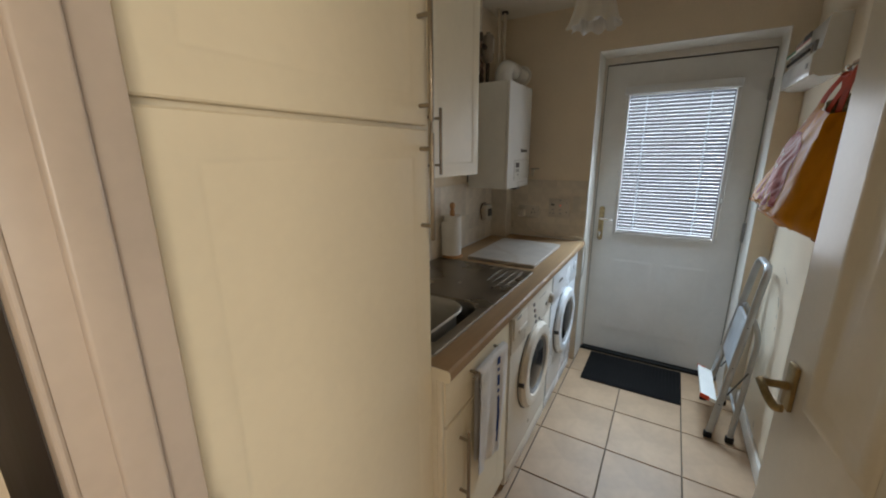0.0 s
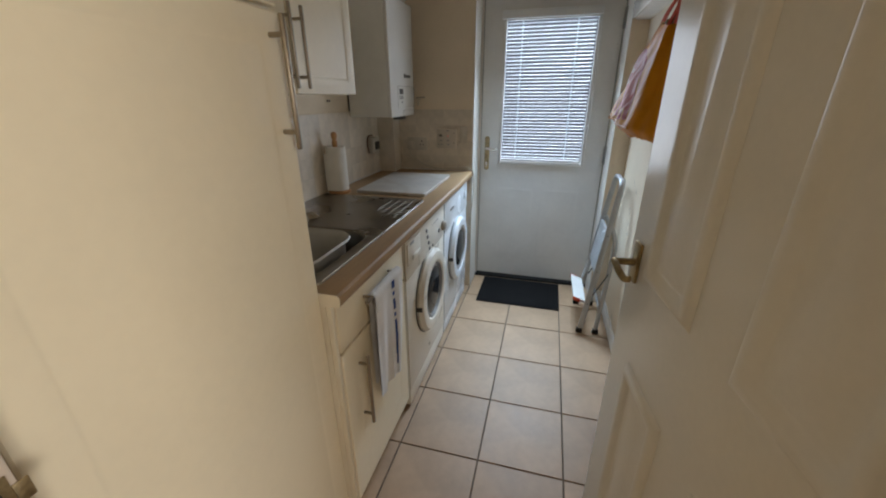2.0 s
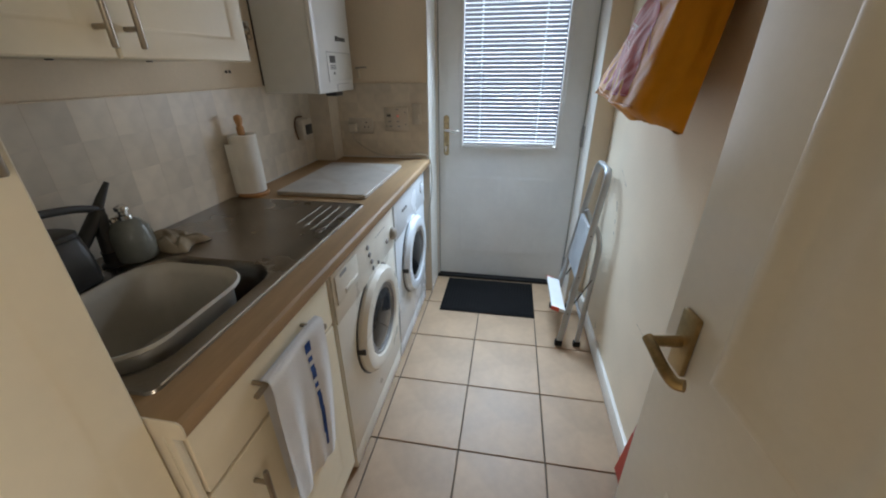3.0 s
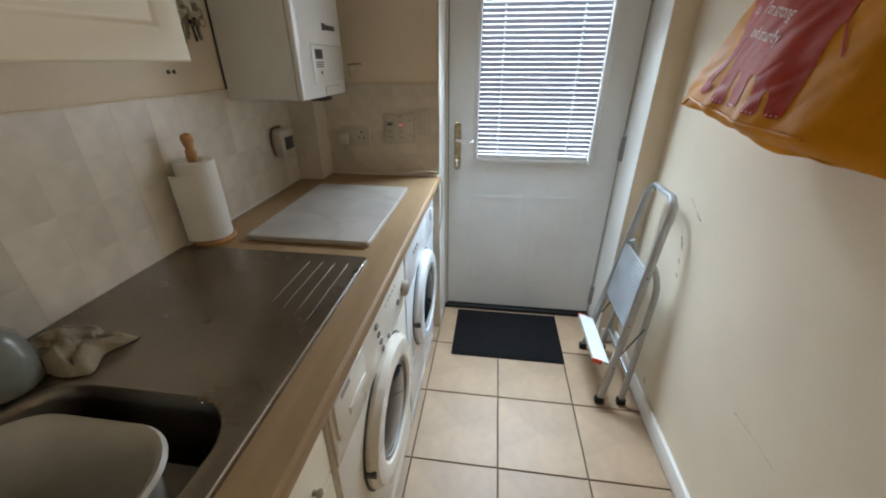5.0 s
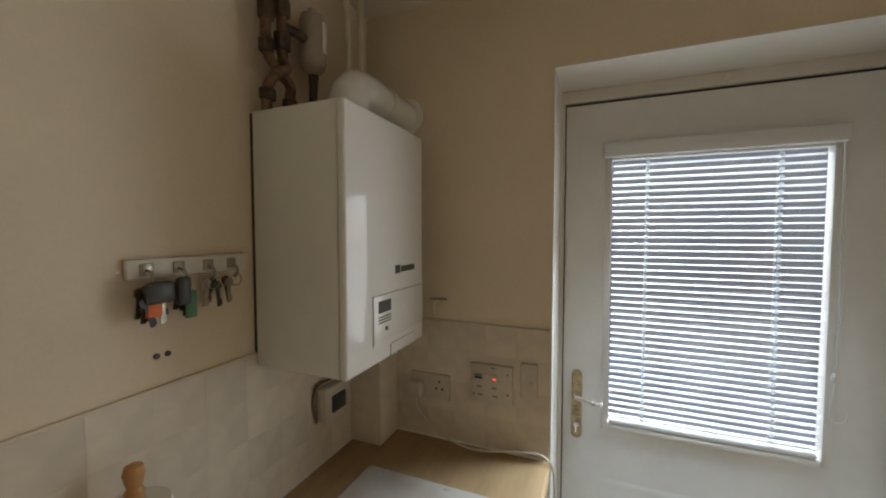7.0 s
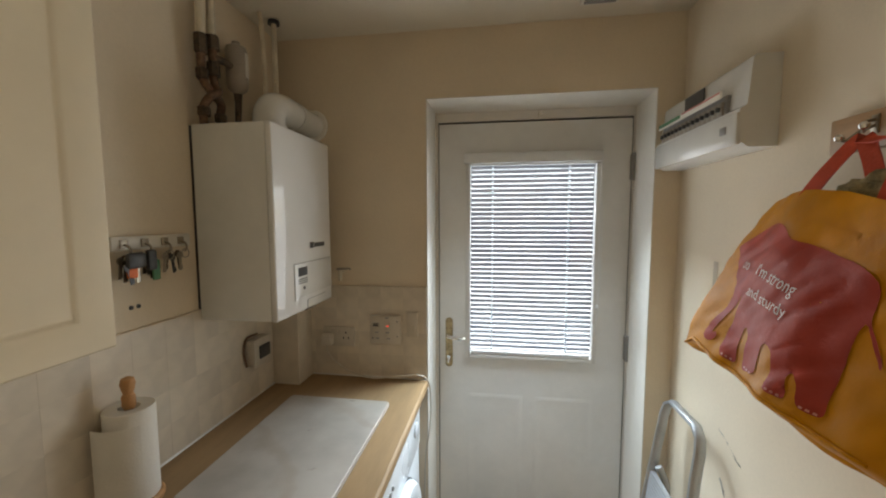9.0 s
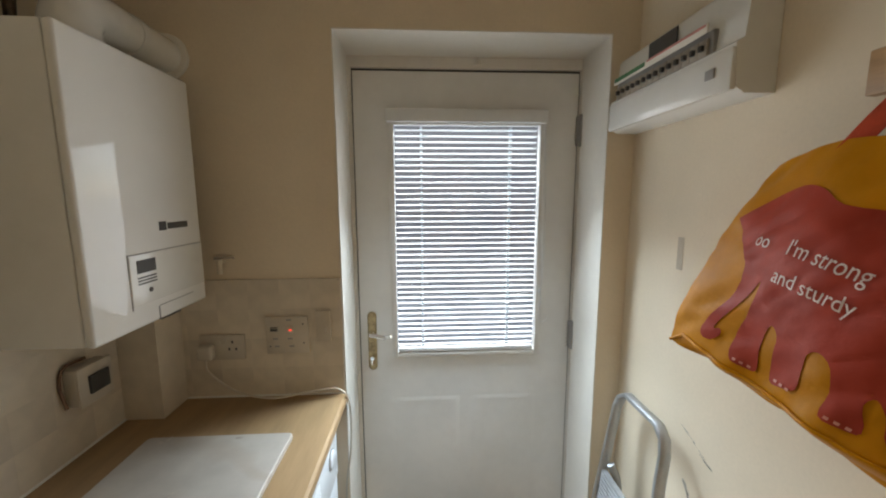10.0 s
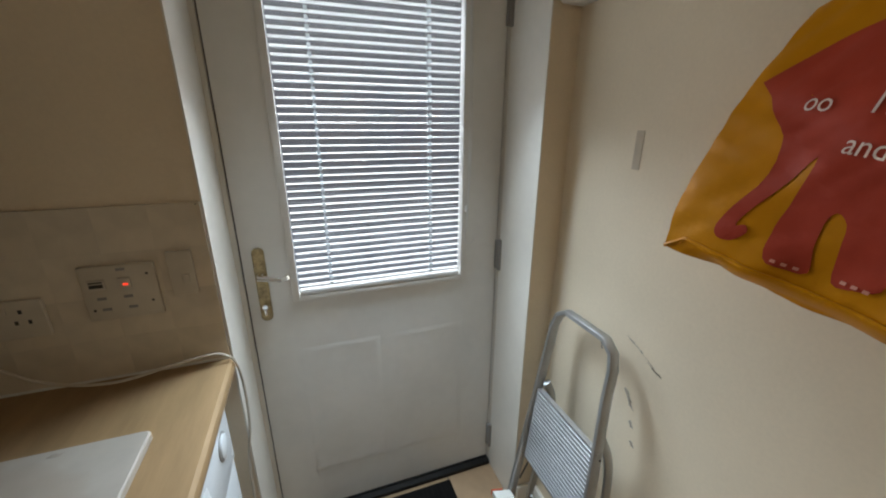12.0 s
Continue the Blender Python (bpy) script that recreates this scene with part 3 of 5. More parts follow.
def base_unit():
    x = -0.245
    c = thing("base_cabinet", (-0.55, 1.28, 0), "cream base cabinet with a drawer over a door", "cabinet")
    bm = box(bmesh.new(), XL + 0.002, x - 0.021, 1.026, 1.545, 0.10, 0.70, 0.001)
    box(bm, XL + 0.002, x - 0.021, 1.026, 1.044, 0.7005, 0.858)
    box(bm, XL + 0.002, x - 0.021, 1.527, 1.545, 0.7005, 0.858)
    part("body", bm, M_CARC, c)
    part("end_strip", box(bmesh.new(), x - 0.02, x - 0.004, 1.026, 1.040, 0.03, 0.857, 0.002), M_CARC, c)
    part("plinth", box(bmesh.new(), x - 0.065, x - 0.05, 1.024, 1.548, 0.0, 0.10, 0.001), M_CREAM, c)
    part("clip_foot", box(bmesh.new(), x - 0.045, x - 0.012, 1.026, 1.060, 0.0, 0.045, 0.004), M_PLASTIC, c, "white plinth foot")
    d = part("drawer_front", box(bmesh.new(), x - 0.019, x, 1.043, 1.540, 0.695, 0.854, 0.003), M_CREAM, c)
    bar_handle(d, (x, 1.165, 0.80), (x, 1.425, 0.80), out=0.030)
    part("knob", lathe(bmesh.new(), [(0.005, 0), (0.005, 0.006), (0.0085, 0.010), (0.0085, 0.014), (0.004, 0.017)], Matrix.Translation((x, 1.474, 0.733)) @ Matrix.Rotation(radians(90), 4, "Y"), 14), M_NICKEL, d)
    d = shaker("door", c, x, 1.043, 1.540, 0.075, 0.686, 0.075)
    bar_handle(d, (x, 1.132, 0.355), (x, 1.132, 0.63))


base_unit()


def tea_towel():
    """Cotton towel folded over the drawer handle, with a blue stripe."""
    c = thing("tea_towel", (-0.21, 1.3, 0.8), "white cotton tea towel with a blue printed edge over a handle", "towel")
    xc = -0.215

    def sheet(u0, u1, off):
        nu, nv = 24, 30
        lo = []
        for j in range(nv + 1):
            v = j / nv
            row = []
            for i in range(nu + 1):
                u = u0 + (u1 - u0) * i / nu
                yy = 1.198 + 0.220 * u + 0.012 * math.sin(3 * v) * u
                if v < 0.08:
                    a = v / 0.08 * math.pi
                    px, pz = xc - 0.012 * math.cos(a), 0.801 + 0.010 * math.sin(a)
                else:
                    w = (v - 0.08) / 0.92
                    px = xc + 0.012 - 0.012 * w + 0.007 * math.sin(u * 9 + 1.5 * w) * (0.3 + w) - 0.004 * math.sin(u * 21) * w
                    pz = 0.801 - w * (0.40 + 0.035 * u + 0.012 * math.sin(u * 7))
                row.append(Vector((px + off, yy + 0.01 * w_s(v) * math.sin(u * 6), pz)))
            lo.append(row)
        return lo

    def w_s(v):
        return v * v

    def closed(lo, th):
        bm = bmesh.new()
        for sgn in (0, 1):
            vs = [[bm.verts.new(p + Vector((-th * sgn, 0, 0))) for p in r] for r in lo]
            for a, b in zip(vs, vs[1:]):
                for i in range(len(a) - 1):
                    bm.faces.new((a[i], a[i + 1], b[i + 1], b[i]))
        bmesh.ops.remove_doubles(bm, verts=bm.verts, dist=0.0001)
        return bm

    part("cloth", closed(sheet(0, 1, 0), 0.004), M_CLOTH, c, smooth=80)
    bm = bmesh.new()
    for (u0, u1, v0, v1) in ((0.58, 0.68, 0.10, 0.17), (0.60, 0.67, 0.20, 0.24), (0.61, 0.68, 0.27, 0.30), (0.62, 0.69, 0.33, 0.37), (0.63, 0.69, 0.40, 0.43), (0.64, 0.70, 0.47, 0.50), (0.65, 0.71, 0.53, 0.60), (0.66, 0.72, 0.63, 0.80), (0.68, 0.72, 0.80, 0.90)):
        lo = sheet(u0, u1, 0.0012)
        k0, k1 = int(v0 * 30), max(int(v0 * 30) + 1, int(round(v1 * 30)))
        vs = [[bm.verts.new(p) for p in r] for r in lo[k0:k1 + 1]]
        for a, b in zip(vs, vs[1:]):
            for i in range(len(a) - 1):
                bm.faces.new((a[i], a[i + 1], b[i + 1], b[i]))
    part("printed_edge", bm, M_BLUE, c, "blue printed band", smooth=80)
    bm = bmesh.new()
    for dx in (-0.012, -0.016):
        bm.faces.new([bm.verts.new((xc + dx, y, z)) for y, z in ((1.202, 0.805), (1.408, 0.805), (1.398, 0.43), (1.206, 0.45))])
    part("back_fold", bm, M_CLOTH, c)


tea_towel()


# ---- washing machine and dryer ----
def ring_door(parent, cy, cz, x, R, ri, m_ring, depth=0.032):
    Mx = Matrix.Translation((x, cy, cz)) @ Matrix.Rotation(radians(90), 4, "Y")
    d = part("door", lathe(bmesh.new(), [(R - 0.004, 0.0), (R, 0.006), (R, depth * 0.5), (R - 0.014, depth), (R - 0.035, depth + 0.004), (ri + 0.012, depth + 0.001), (ri, depth - 0.010), (ri, depth - 0.018)], Mx, 56), m_ring, parent)
    part("seal", lathe(bmesh.new(), [(R + 0.006, -0.002), (R + 0.006, 0.003), (R - 0.006, 0.003), (R - 0.006, -0.002)], Mx, 48), M_DARK, d)
    part("porthole", lathe(bmesh.new(), [(ri + 0.002, depth - 0.016), (ri * 0.94, depth - 0.014), (ri * 0.75, depth - 0.004), (ri * 0.4, depth + 0.004), (0.0005, depth + 0.006)], Mx, 48), M_DARKGLASS, d, "dark bowed door glass")
    part("chrome_rim", lathe(bmesh.new(), [(ri + 0.004, depth - 0.010), (ri + 0.004, depth - 0.004), (ri - 0.006, depth - 0.004), (ri - 0.008, depth - 0.014)], Mx, 48), M_GREY, d)
    return d


def appliance(y0, y1, name, label, material, cy, cz, R, ri, x=-0.243):
    c = thing(name, (-0.55, (y0 + y1) / 2, 0), label, name.replace("_", " "))
    part("body", box(bmesh.new(), XL + 0.05, x - 0.004, y0, y1, 0.012, 0.848, 0.008, 3), material, c)
    part("front_panel", box(bmesh.new(), x - 0.004, x, y0 + 0.003, y1 - 0.003, 0.10, 0.668, 0.0015), material, c)
    cp = part("control_panel", box(bmesh.new(), x - 0.004, x + 0.004, y0 + 0.003, y1 - 0.003, 0.672, 0.842, 0.003), material, c)
    part("kick_panel", box(bmesh.new(), x - 0.012, x - 0.003, y0 + 0.003, y1 - 0.003, 0.015, 0.095, 0.002), material, c)
    for yy in (y0 + 0.04, y1 - 0.04):
        part("foot", lathe(bmesh.new(), [(0.018, 0), (0.018, 0.012)], Matrix.Translation((x - 0.05, yy, 0)), 12), M_BLACK, c)
    d = ring_door(c, cy, cz, x, R, ri, material)
    part("door_catch", box(bmesh.new(), x + 0.004, x + 0.030, cy - R - 0.002, cy - R + 0.006, cz - 0.012, cz + 0.010, 0.002), M_DARK, d)
    return c, cp, x


c, cp, x = appliance(1.556, 2.152, "washing_machine", "white front-loading washing machine with a round door", M_ENAMEL2, 1.882, 0.475, 0.212, 0.138)
part("detergent_drawer", box(bmesh.new(), x + 0.004, x + 0.010, 1.570, 1.735, 0.735, 0.830, 0.004), M_ENAMEL2, cp)
part("drawer_grip", box(bmesh.new(), x + 0.009, x + 0.013, 1.625, 1.725, 0.745, 0.765, 0.002), M_PLASTIC, cp)
part("name_mark", bx(x + 0.0095, x + 0.011, 1.600, 1.645, 0.816, 0.827), M_GREY, cp, "grey printed bar")
for yy, zz, r in ((1.838, 0.800, 0.0095), (1.851, 0.766, 0.0095), (1.866, 0.732, 0.0095), (1.879, 0.698, 0.0095), (1.934, 0.694, 0.008), (2.047, 0.732, 0.011)):
    part("button", lathe(bmesh.new(), [(r, 0), (r, 0.004), (r * 0.75, 0.006)], Matrix.Translation((x + 0.003, yy, zz)) @ Matrix.Rotation(radians(90), 4, "Y"), 14), M_GREY, cp)
part("dial", lathe(bmesh.new(), [(0.027, 0), (0.026, 0.012), (0.018, 0.02), (0.006, 0.021)], Matrix.Translation((x + 0.003, 2.118, 0.737)) @ Matrix.Rotation(radians(90), 4, "Y"), 24), M_VESSEL, cp, "beige round dial")
for k in range(5):
    part("printed_mark", bx(x + 0.0038, x + 0.0048, 1.925 + 0.024 * k, 1.937 + 0.024 * k, 0.798, 0.802), M_GREY, cp)

c, cp, x = appliance(2.170, 2.766, "tumble_dryer", "bright white tumble dryer with a round door beside the end wall", M_COOLWHITE, 2.468, 0.475, 0.205, 0.135)
part("dial", lathe(bmesh.new(), [(0.028, 0), (0.027, 0.006), (0.018, 0.009), (0.006, 0.0095)], Matrix.Translation((x + 0.003, 2.69, 0.772)) @ Matrix.Rotation(radians(90), 4, "Y"), 24), M_COOLWHITE, cp)
part("dial_mark", lathe(bmesh.new(), [(0.033, 0), (0.033, 0.0015)], Matrix.Translation((x + 0.004, 2.69, 0.772)) @ Matrix.Rotation(radians(90), 4, "Y"), 24), M_GREY, cp)
for yy in (2.30, 2.33, 2.36):
    part("button", lathe(bmesh.new(), [(0.007, 0), (0.007, 0.005), (0.005, 0.007)], Matrix.Translation((x + 0.003, yy, 0.775)) @ Matrix.Rotation(radians(90), 4, "Y"), 12), M_GREY, cp)

# ---- worktop and sink ----
SX0, SX1, SY0, SY1 = -0.862, -0.300, 1.060, 2.010
wt_thing = thing("worktop", (-0.5, 1.95, 0.86), "beech-effect laminate worktop with a rounded front edge", "worktop")
prof = [(-0.223, 0.862), (-0.2205, 0.866), (-0.219, 0.872), (-0.219, 0.885), (-0.221, 0.892), (-0.228, TOP), (SX1 - 0.006, TOP), (SX1 - 0.006, 0.859), (-0.229, 0.859)]
part("front_edge", rings(bmesh.new(), [[Vector((px, y, pz)) for px, pz in prof] for y in (1.0265, 2.861)], True, True, True), M_WOOD, wt_thing)
part("end_strip", rings(bmesh.new(), [[Vector((px, y, pz)) for px, pz in prof] for y in (1.024, 1.0263)], True, True, True), M_CARC, wt_thing, "pale edging strip")
bm = box(bmesh.new(), XL + 0.001, SX1 - 0.006, SY1 - 0.006, 2.7365, 0.859, TOP)
box(bm, -0.7475, SX1 - 0.006, 2.7365, 2.861, 0.859, TOP)
part("far_top", bm, M_WOOD, wt_thing)
part("near_top", bx(XL + 0.001, SX1 - 0.006, 1.024, SY0 + 0.006, 0.859, TOP), M_WOOD, wt_thing)


def sink():
    c = thing("sink", (-0.55, 1.5, TOP), "stained stainless steel inset sink with a grooved drainer", "sink")
    z = TOP + 0.004
    bx0, bx1, by0, by1 = -0.708, -0.345, 1.085, 1.500
    bm = bmesh.new()
    loops = [rrect(SX0, SX1, SY0, SY1, 0.02, TOP + 0.0005, 8), rrect(SX0 + 0.002, SX1 - 0.002, SY0 + 0.002, SY1 - 0.002, 0.02, z + 0.002, 8), rrect(SX0 + 0.010, SX1 - 0.010, SY0 + 0.010, SY1 - 0.010, 0.02, z, 8)]
    for ins, dz, r in ((-0.012, 0.0, 0.09), (-0.004, 0.0015, 0.088), (0.0, -0.002, 0.085), (0.008, -0.02, 0.08), (0.02, -0.15, 0.07), (0.05, -0.165, 0.05), (0.12, -0.168, 0.03)):
        loops.append(rrect(bx0 + ins, bx1 - ins, by0 + ins, by1 - ins, r, z + dz, 8))
    rings(bm, loops, True, False, True)
    part("deck", bm, M_STEEL, c, smooth=50)
    # chrome strip, brighter than the deck, added for the glint on its edge
    part("rim", tube(bmesh.new(), [(SX1 - 0.004, SY0 + 0.02, z + 0.0012), (SX1 - 0.004, SY1 - 0.02, z + 0.0012)], 0.0026, 8), M_CHROME, c, "bright strip for the glint along the front edge")
    for k in range(4):
        xx = -0.345 - 0.036 * k
        bm = tube(bmesh.new(), [(xx, 1.70 + 0.02 * k, z - 0.001), (xx, 1.75 + 0.02 * k, z + 0.001), (xx, 1.95, z + 0.001), (xx, 1.975, z - 0.001)], [0.0005, 0.0012, 0.0012, 0.0005], 8)
        part("drainer_rib", bm, M_STEEL, c)
    part("overflow", lathe(bmesh.new(), [(0.014, 0), (0.014, 0.002), (0.006, 0.003)], Matrix.Translation((bx0 + 0.010, 1.25, z - 0.035)) @ Matrix.Rotation(radians(97), 4, "Y"), 16), M_CHROME, c)
    part("waste", lathe(bmesh.new(), [(0.035, 0), (0.033, 0.003), (0.01, 0.001)], Matrix.Translation((-0.52, 1.29, z - 0.168)), 20), M_CHROME, c)
    # black mixer tap with a raised lever
    t = thing("mixer_tap", (-0.785, 1.432, z), "black mixer tap with a raised lever behind the sink bowl", "tap")
    part("base", lathe(bmesh.new(), [(0.027, 0), (0.027, 0.006), (0.019, 0.012), (0.017, 0.03), (0.019, 0.04)], Matrix.Translation((-0.785, 1.432, z)), 20), M_DARK, t)
    part("body", tube(bmesh.new(), smooth_path([(-0.785, 1.432, z + 0.035), (-0.788, 1.438, z + 0.085), (-0.79, 1.445, z + 0.125), (-0.79, 1.448, z + 0.150)], 4), [0.016] * 6 + [0.018] * 4 + [0.016] * 3, 14), M_DARK, t)
    part("arm", tube(bmesh.new(), [(-0.79, 1.362, z + 0.055), (-0.79, 1.395, z + 0.09), (-0.79, 1.446, z + 0.142)], [0.012, 0.016, 0.015], 14), M_DARK, t)
    part("spout", tube(bmesh.new(), smooth_path([(-0.79, 1.448, z + 0.150), (-0.79, 1.39, z + 0.168), (-0.785, 1.30, z + 0.180), (-0.76, 1.19, z + 0.182), (-0.735, 1.12, z + 0.165)], 5), 0.0095, 12), M_DARK, t)
    part("lever", tube(bmesh.new(), [(-0.79, 1.446, z + 0.145), (-0.79, 1.470, z + 0.175), (-0.79, 1.497, z + 0.206)], [0.012, 0.010, 0.006], 12, 0.6), M_DARK, t)
    part("cap", lathe(bmesh.new(), [(0.009, 0), (0.009, 0.006), (0.003, 0.009)], Matrix.Translation((-0.773, 1.462, z + 0.112)) @ Matrix.Rotation(radians(60), 4, "Y"), 14), M_CHROME, t, "bright cap")
    part("side_handle", tube(bmesh.new(), [(-0.785, 1.442, z + 0.088), (-0.772, 1.475, z + 0.076), (-0.755, 1.510, z + 0.068)], [0.008, 0.006, 0.006], 10), M_DARK, t)


sink()


def washing_up_bowl():
    c = thing("washing_up_bowl", (-0.53, 1.27, 0.75), "pale grey plastic washing-up bowl sitting in the sink", "bowl")
    x0, x1, y0, y1 = -0.668, -0.376, 1.095, 1.425
    lo = []
    for ins, z, r in ((0.035, 0.742, 0.05), (0.030, 0.735, 0.055), (0.014, 0.80, 0.07), (0.006, 0.905, 0.085), (-0.006, 0.912, 0.09), (-0.010, 0.918, 0.092), (-0.006, 0.924, 0.09), (0.000, 0.921, 0.088), (0.009, 0.90, 0.08), (0.018, 0.80, 0.068), (0.034, 0.746, 0.05), (0.07, 0.743, 0.03)):
        lo.append(rrect(x0 + ins, x1 - ins, y0 + ins, y1 - ins, r, z, 8))
    part("tub", rings(bmesh.new(), lo, True, True, True), M_TUB, c, smooth=60)


washing_up_bowl()

# bottles and cloth behind the bowl
z = TOP + 0.005
b = thing("soap_bottle", (-0.757, 1.480, z), "clear green plastic soap bottle with a chrome pump", "bottle")
part("bottle", lathe(bmesh.new(), [(0.045, 0), (0.049, 0.006), (0.049, 0.062), (0.044, 0.088), (0.029, 0.108), (0.016, 0.114)], Matrix.Translation((-0.757, 1.480, z)), 28), M_BOTTLE, b)
part("pump", lathe(bmesh.new(), [(0.018, 0.110), (0.018, 0.124), (0.011, 0.127), (0.011, 0.133), (0.016, 0.137), (0.016, 0.146), (0.008, 0.151)], Matrix.Translation((-0.757, 1.480, z)), 18), M_CHROME, b, "chrome pump head")
b = thing("detergent_tub", (-0.778, 1.30, z), "dark grey plastic tub with a lid beside the tap", "tub")
lo = [rrect(-0.838 + q, -0.722 - q, 1.232 + q, 1.372 - q, 0.03, z + h, 6) for q, h in ((0.006, 0.0), (0.003, 0.004), (0.004, 0.06), (0.010, 0.115), (0.016, 0.120))]
part("body", rings(bmesh.new(), lo, True, True, True), M_DARK, b, smooth=50)
lo = [rrect(-0.838 + q, -0.722 - q, 1.232 + q, 1.372 - q, 0.03, z + h, 6) for q, h in ((0.012, 0.1205), (0.011, 0.124), (0.012, 0.131), (0.018, 0.134))]
part("lid", rings(bmesh.new(), lo, True, True, True), M_DARK, b, "dark snap lid", smooth=50)
part("knob", lathe(bmesh.new(), [(0.010, 0.134), (0.012, 0.140), (0.010, 0.146), (0.004, 0.148)], Matrix.Translation((-0.762, 1.29, z)), 14), M_CHROME, b, "bright knob")


def rag():
    """A wrung cloth in rumpled folds."""
    bm = bmesh.new()
    nu, nv = 44, 34
    vs = []
    for i in range(nu + 1):
        row = []
        for j in range(nv + 1):
            u, v = i / nu, j / nv
            edge = (1 - (2 * u - 1) ** 6) * (1 - (2 * v - 1) ** 6)
            w = noise.noise((u * 3.1, v * 2.6, 4.2))
            fold = abs(math.sin(u * 6.5 + v * 3.2 + 2.5 * w)) ** 0.6
            px = -0.818 + 0.160 * u + 0.010 * math.sin(v * 7 + 2) + 0.012 * noise.noise((u * 4, v * 4, 1.3))
            py = 1.512 + 0.105 * v + 0.024 * (u - 0.5) + 0.010 * math.sin(u * 9 + 4) + 0.012 * noise.noise((u * 4, v * 4, 7.7))
            pz = z + 0.001 + edge * (0.018 + 0.020 * fold + 0.010 * noise.noise((u * 7, v * 6, 2.2)))
            row.append(bm.verts.new((px, py, max(pz, z + 0.0006))))
        vs.append(row)
    for a, b2 in zip(vs, vs[1:]):
        for k in range(nv):
            bm.faces.new((a[k], a[k + 1], b2[k + 1], b2[k]))
    solid("dish_cloth", bm, M_RAG, "crumpled beige dish cloth lying on the sink edge", "cloth")


rag()


def kitchen_roll():
    cx, cy, z0 = -0.808, 2.072, TOP + 0.0005
    c = thing("kitchen_roll", (cx, cy, z0), "white kitchen roll on a turned wooden holder", "kitchen roll")
    T = Matrix.Translation((cx, cy, z0))
    part("base", lathe(bmesh.new(), [(0.058, 0), (0.060, 0.004), (0.060, 0.011), (0.056, 0.015), (0.01, 0.016)], T, 36), M_DOWEL, c)
    part("post", lathe(bmesh.new(), [(0.010, 0.01), (0.010, 0.236), (0.014, 0.246), (0.014, 0.268), (0.010, 0.276), (0.013, 0.286), (0.016, 0.300), (0.013, 0.312), (0.003, 0.317)], T, 20), M_DOWEL, c, "turned beech post")
    part("roll", lathe(bmesh.new(), [(0.021, 0.017), (0.050, 0.0165), (0.0515, 0.02), (0.0515, 0.24), (0.050, 0.243), (0.022, 0.242), (0.020, 0.23), (0.020, 0.02)], T, 48), M_PAPER, c)
    bm = bmesh.new()
    lo = []
    for zz in (0.017, 0.21):
        lo.append([Vector((cx + (0.0525 + 0.020 * t * t) * math.cos(5.9 - t * 1.7), cy + (0.0525 + 0.020 * t * t) * math.sin(5.9 - t * 1.7), z0 + zz + 0.004 * t)) for t in [k / 14 for k in range(15)]])
    rings(bm, lo, False)
    part("loose_sheet", bm, M_PAPER, c)


kitchen_roll()


def marble_board():
    x0, x1, y0, y1 = -0.710, -0.321, 2.073, 2.618
    lo = [rrect(x0 + i, x1 - i, y0 + i, y1 - i, 0.012, TOP + h, 4) for i, h in ((0.002, 0.0006), (0.0, 0.003), (0.0, 0.015), (0.003, 0.018))]
    solid("chopping_board", rings(bmesh.new(), lo, True, True, True), M_MARBLE, "white veined marble chopping board on the worktop", "chopping board")


marble_board()


def blot(name, label, parent_z, cx, cy, r, stretch, turn, material, seed):
    """A flat uneven stain."""
    rnd = random.Random(seed)
    bm = bmesh.new()
    vs = []
    for k in range(18):
        a = 2 * math.pi * k / 18
        q = r * (0.55 + 0.6 * rnd.random())
        px, py = q * math.cos(a) * stretch, q * math.sin(a)
        vs.append(bm.verts.new((cx + px * math.cos(turn) - py * math.sin(turn), cy + px * math.sin(turn) + py * math.cos(turn), parent_z)))
    bm.faces.new(vs)
    solid(name, bm, material, label, "stain", "stains on the board")


blot("stain", "small brown stain on the marble board", TOP + 0.0186, -0.655, 2.60, 0.008, 2.6, 0.9, M_STAIN, 1)
blot("stain", "small brown stain on the marble board", TOP + 0.0186, -0.460, 2.600, 0.006, 2.0, 0.2, M_STAIN, 2)
blot("stain", "small brown stain on the marble board", TOP + 0.0186, -0.42, 2.22, 0.006, 3.0, 0.3, M_STAIN, 3)
blot("stain", "small brown stain on the marble board", TOP + 0.0186, -0.52, 2.40, 0.004, 3.5, 1.2, M_STAIN, 4)


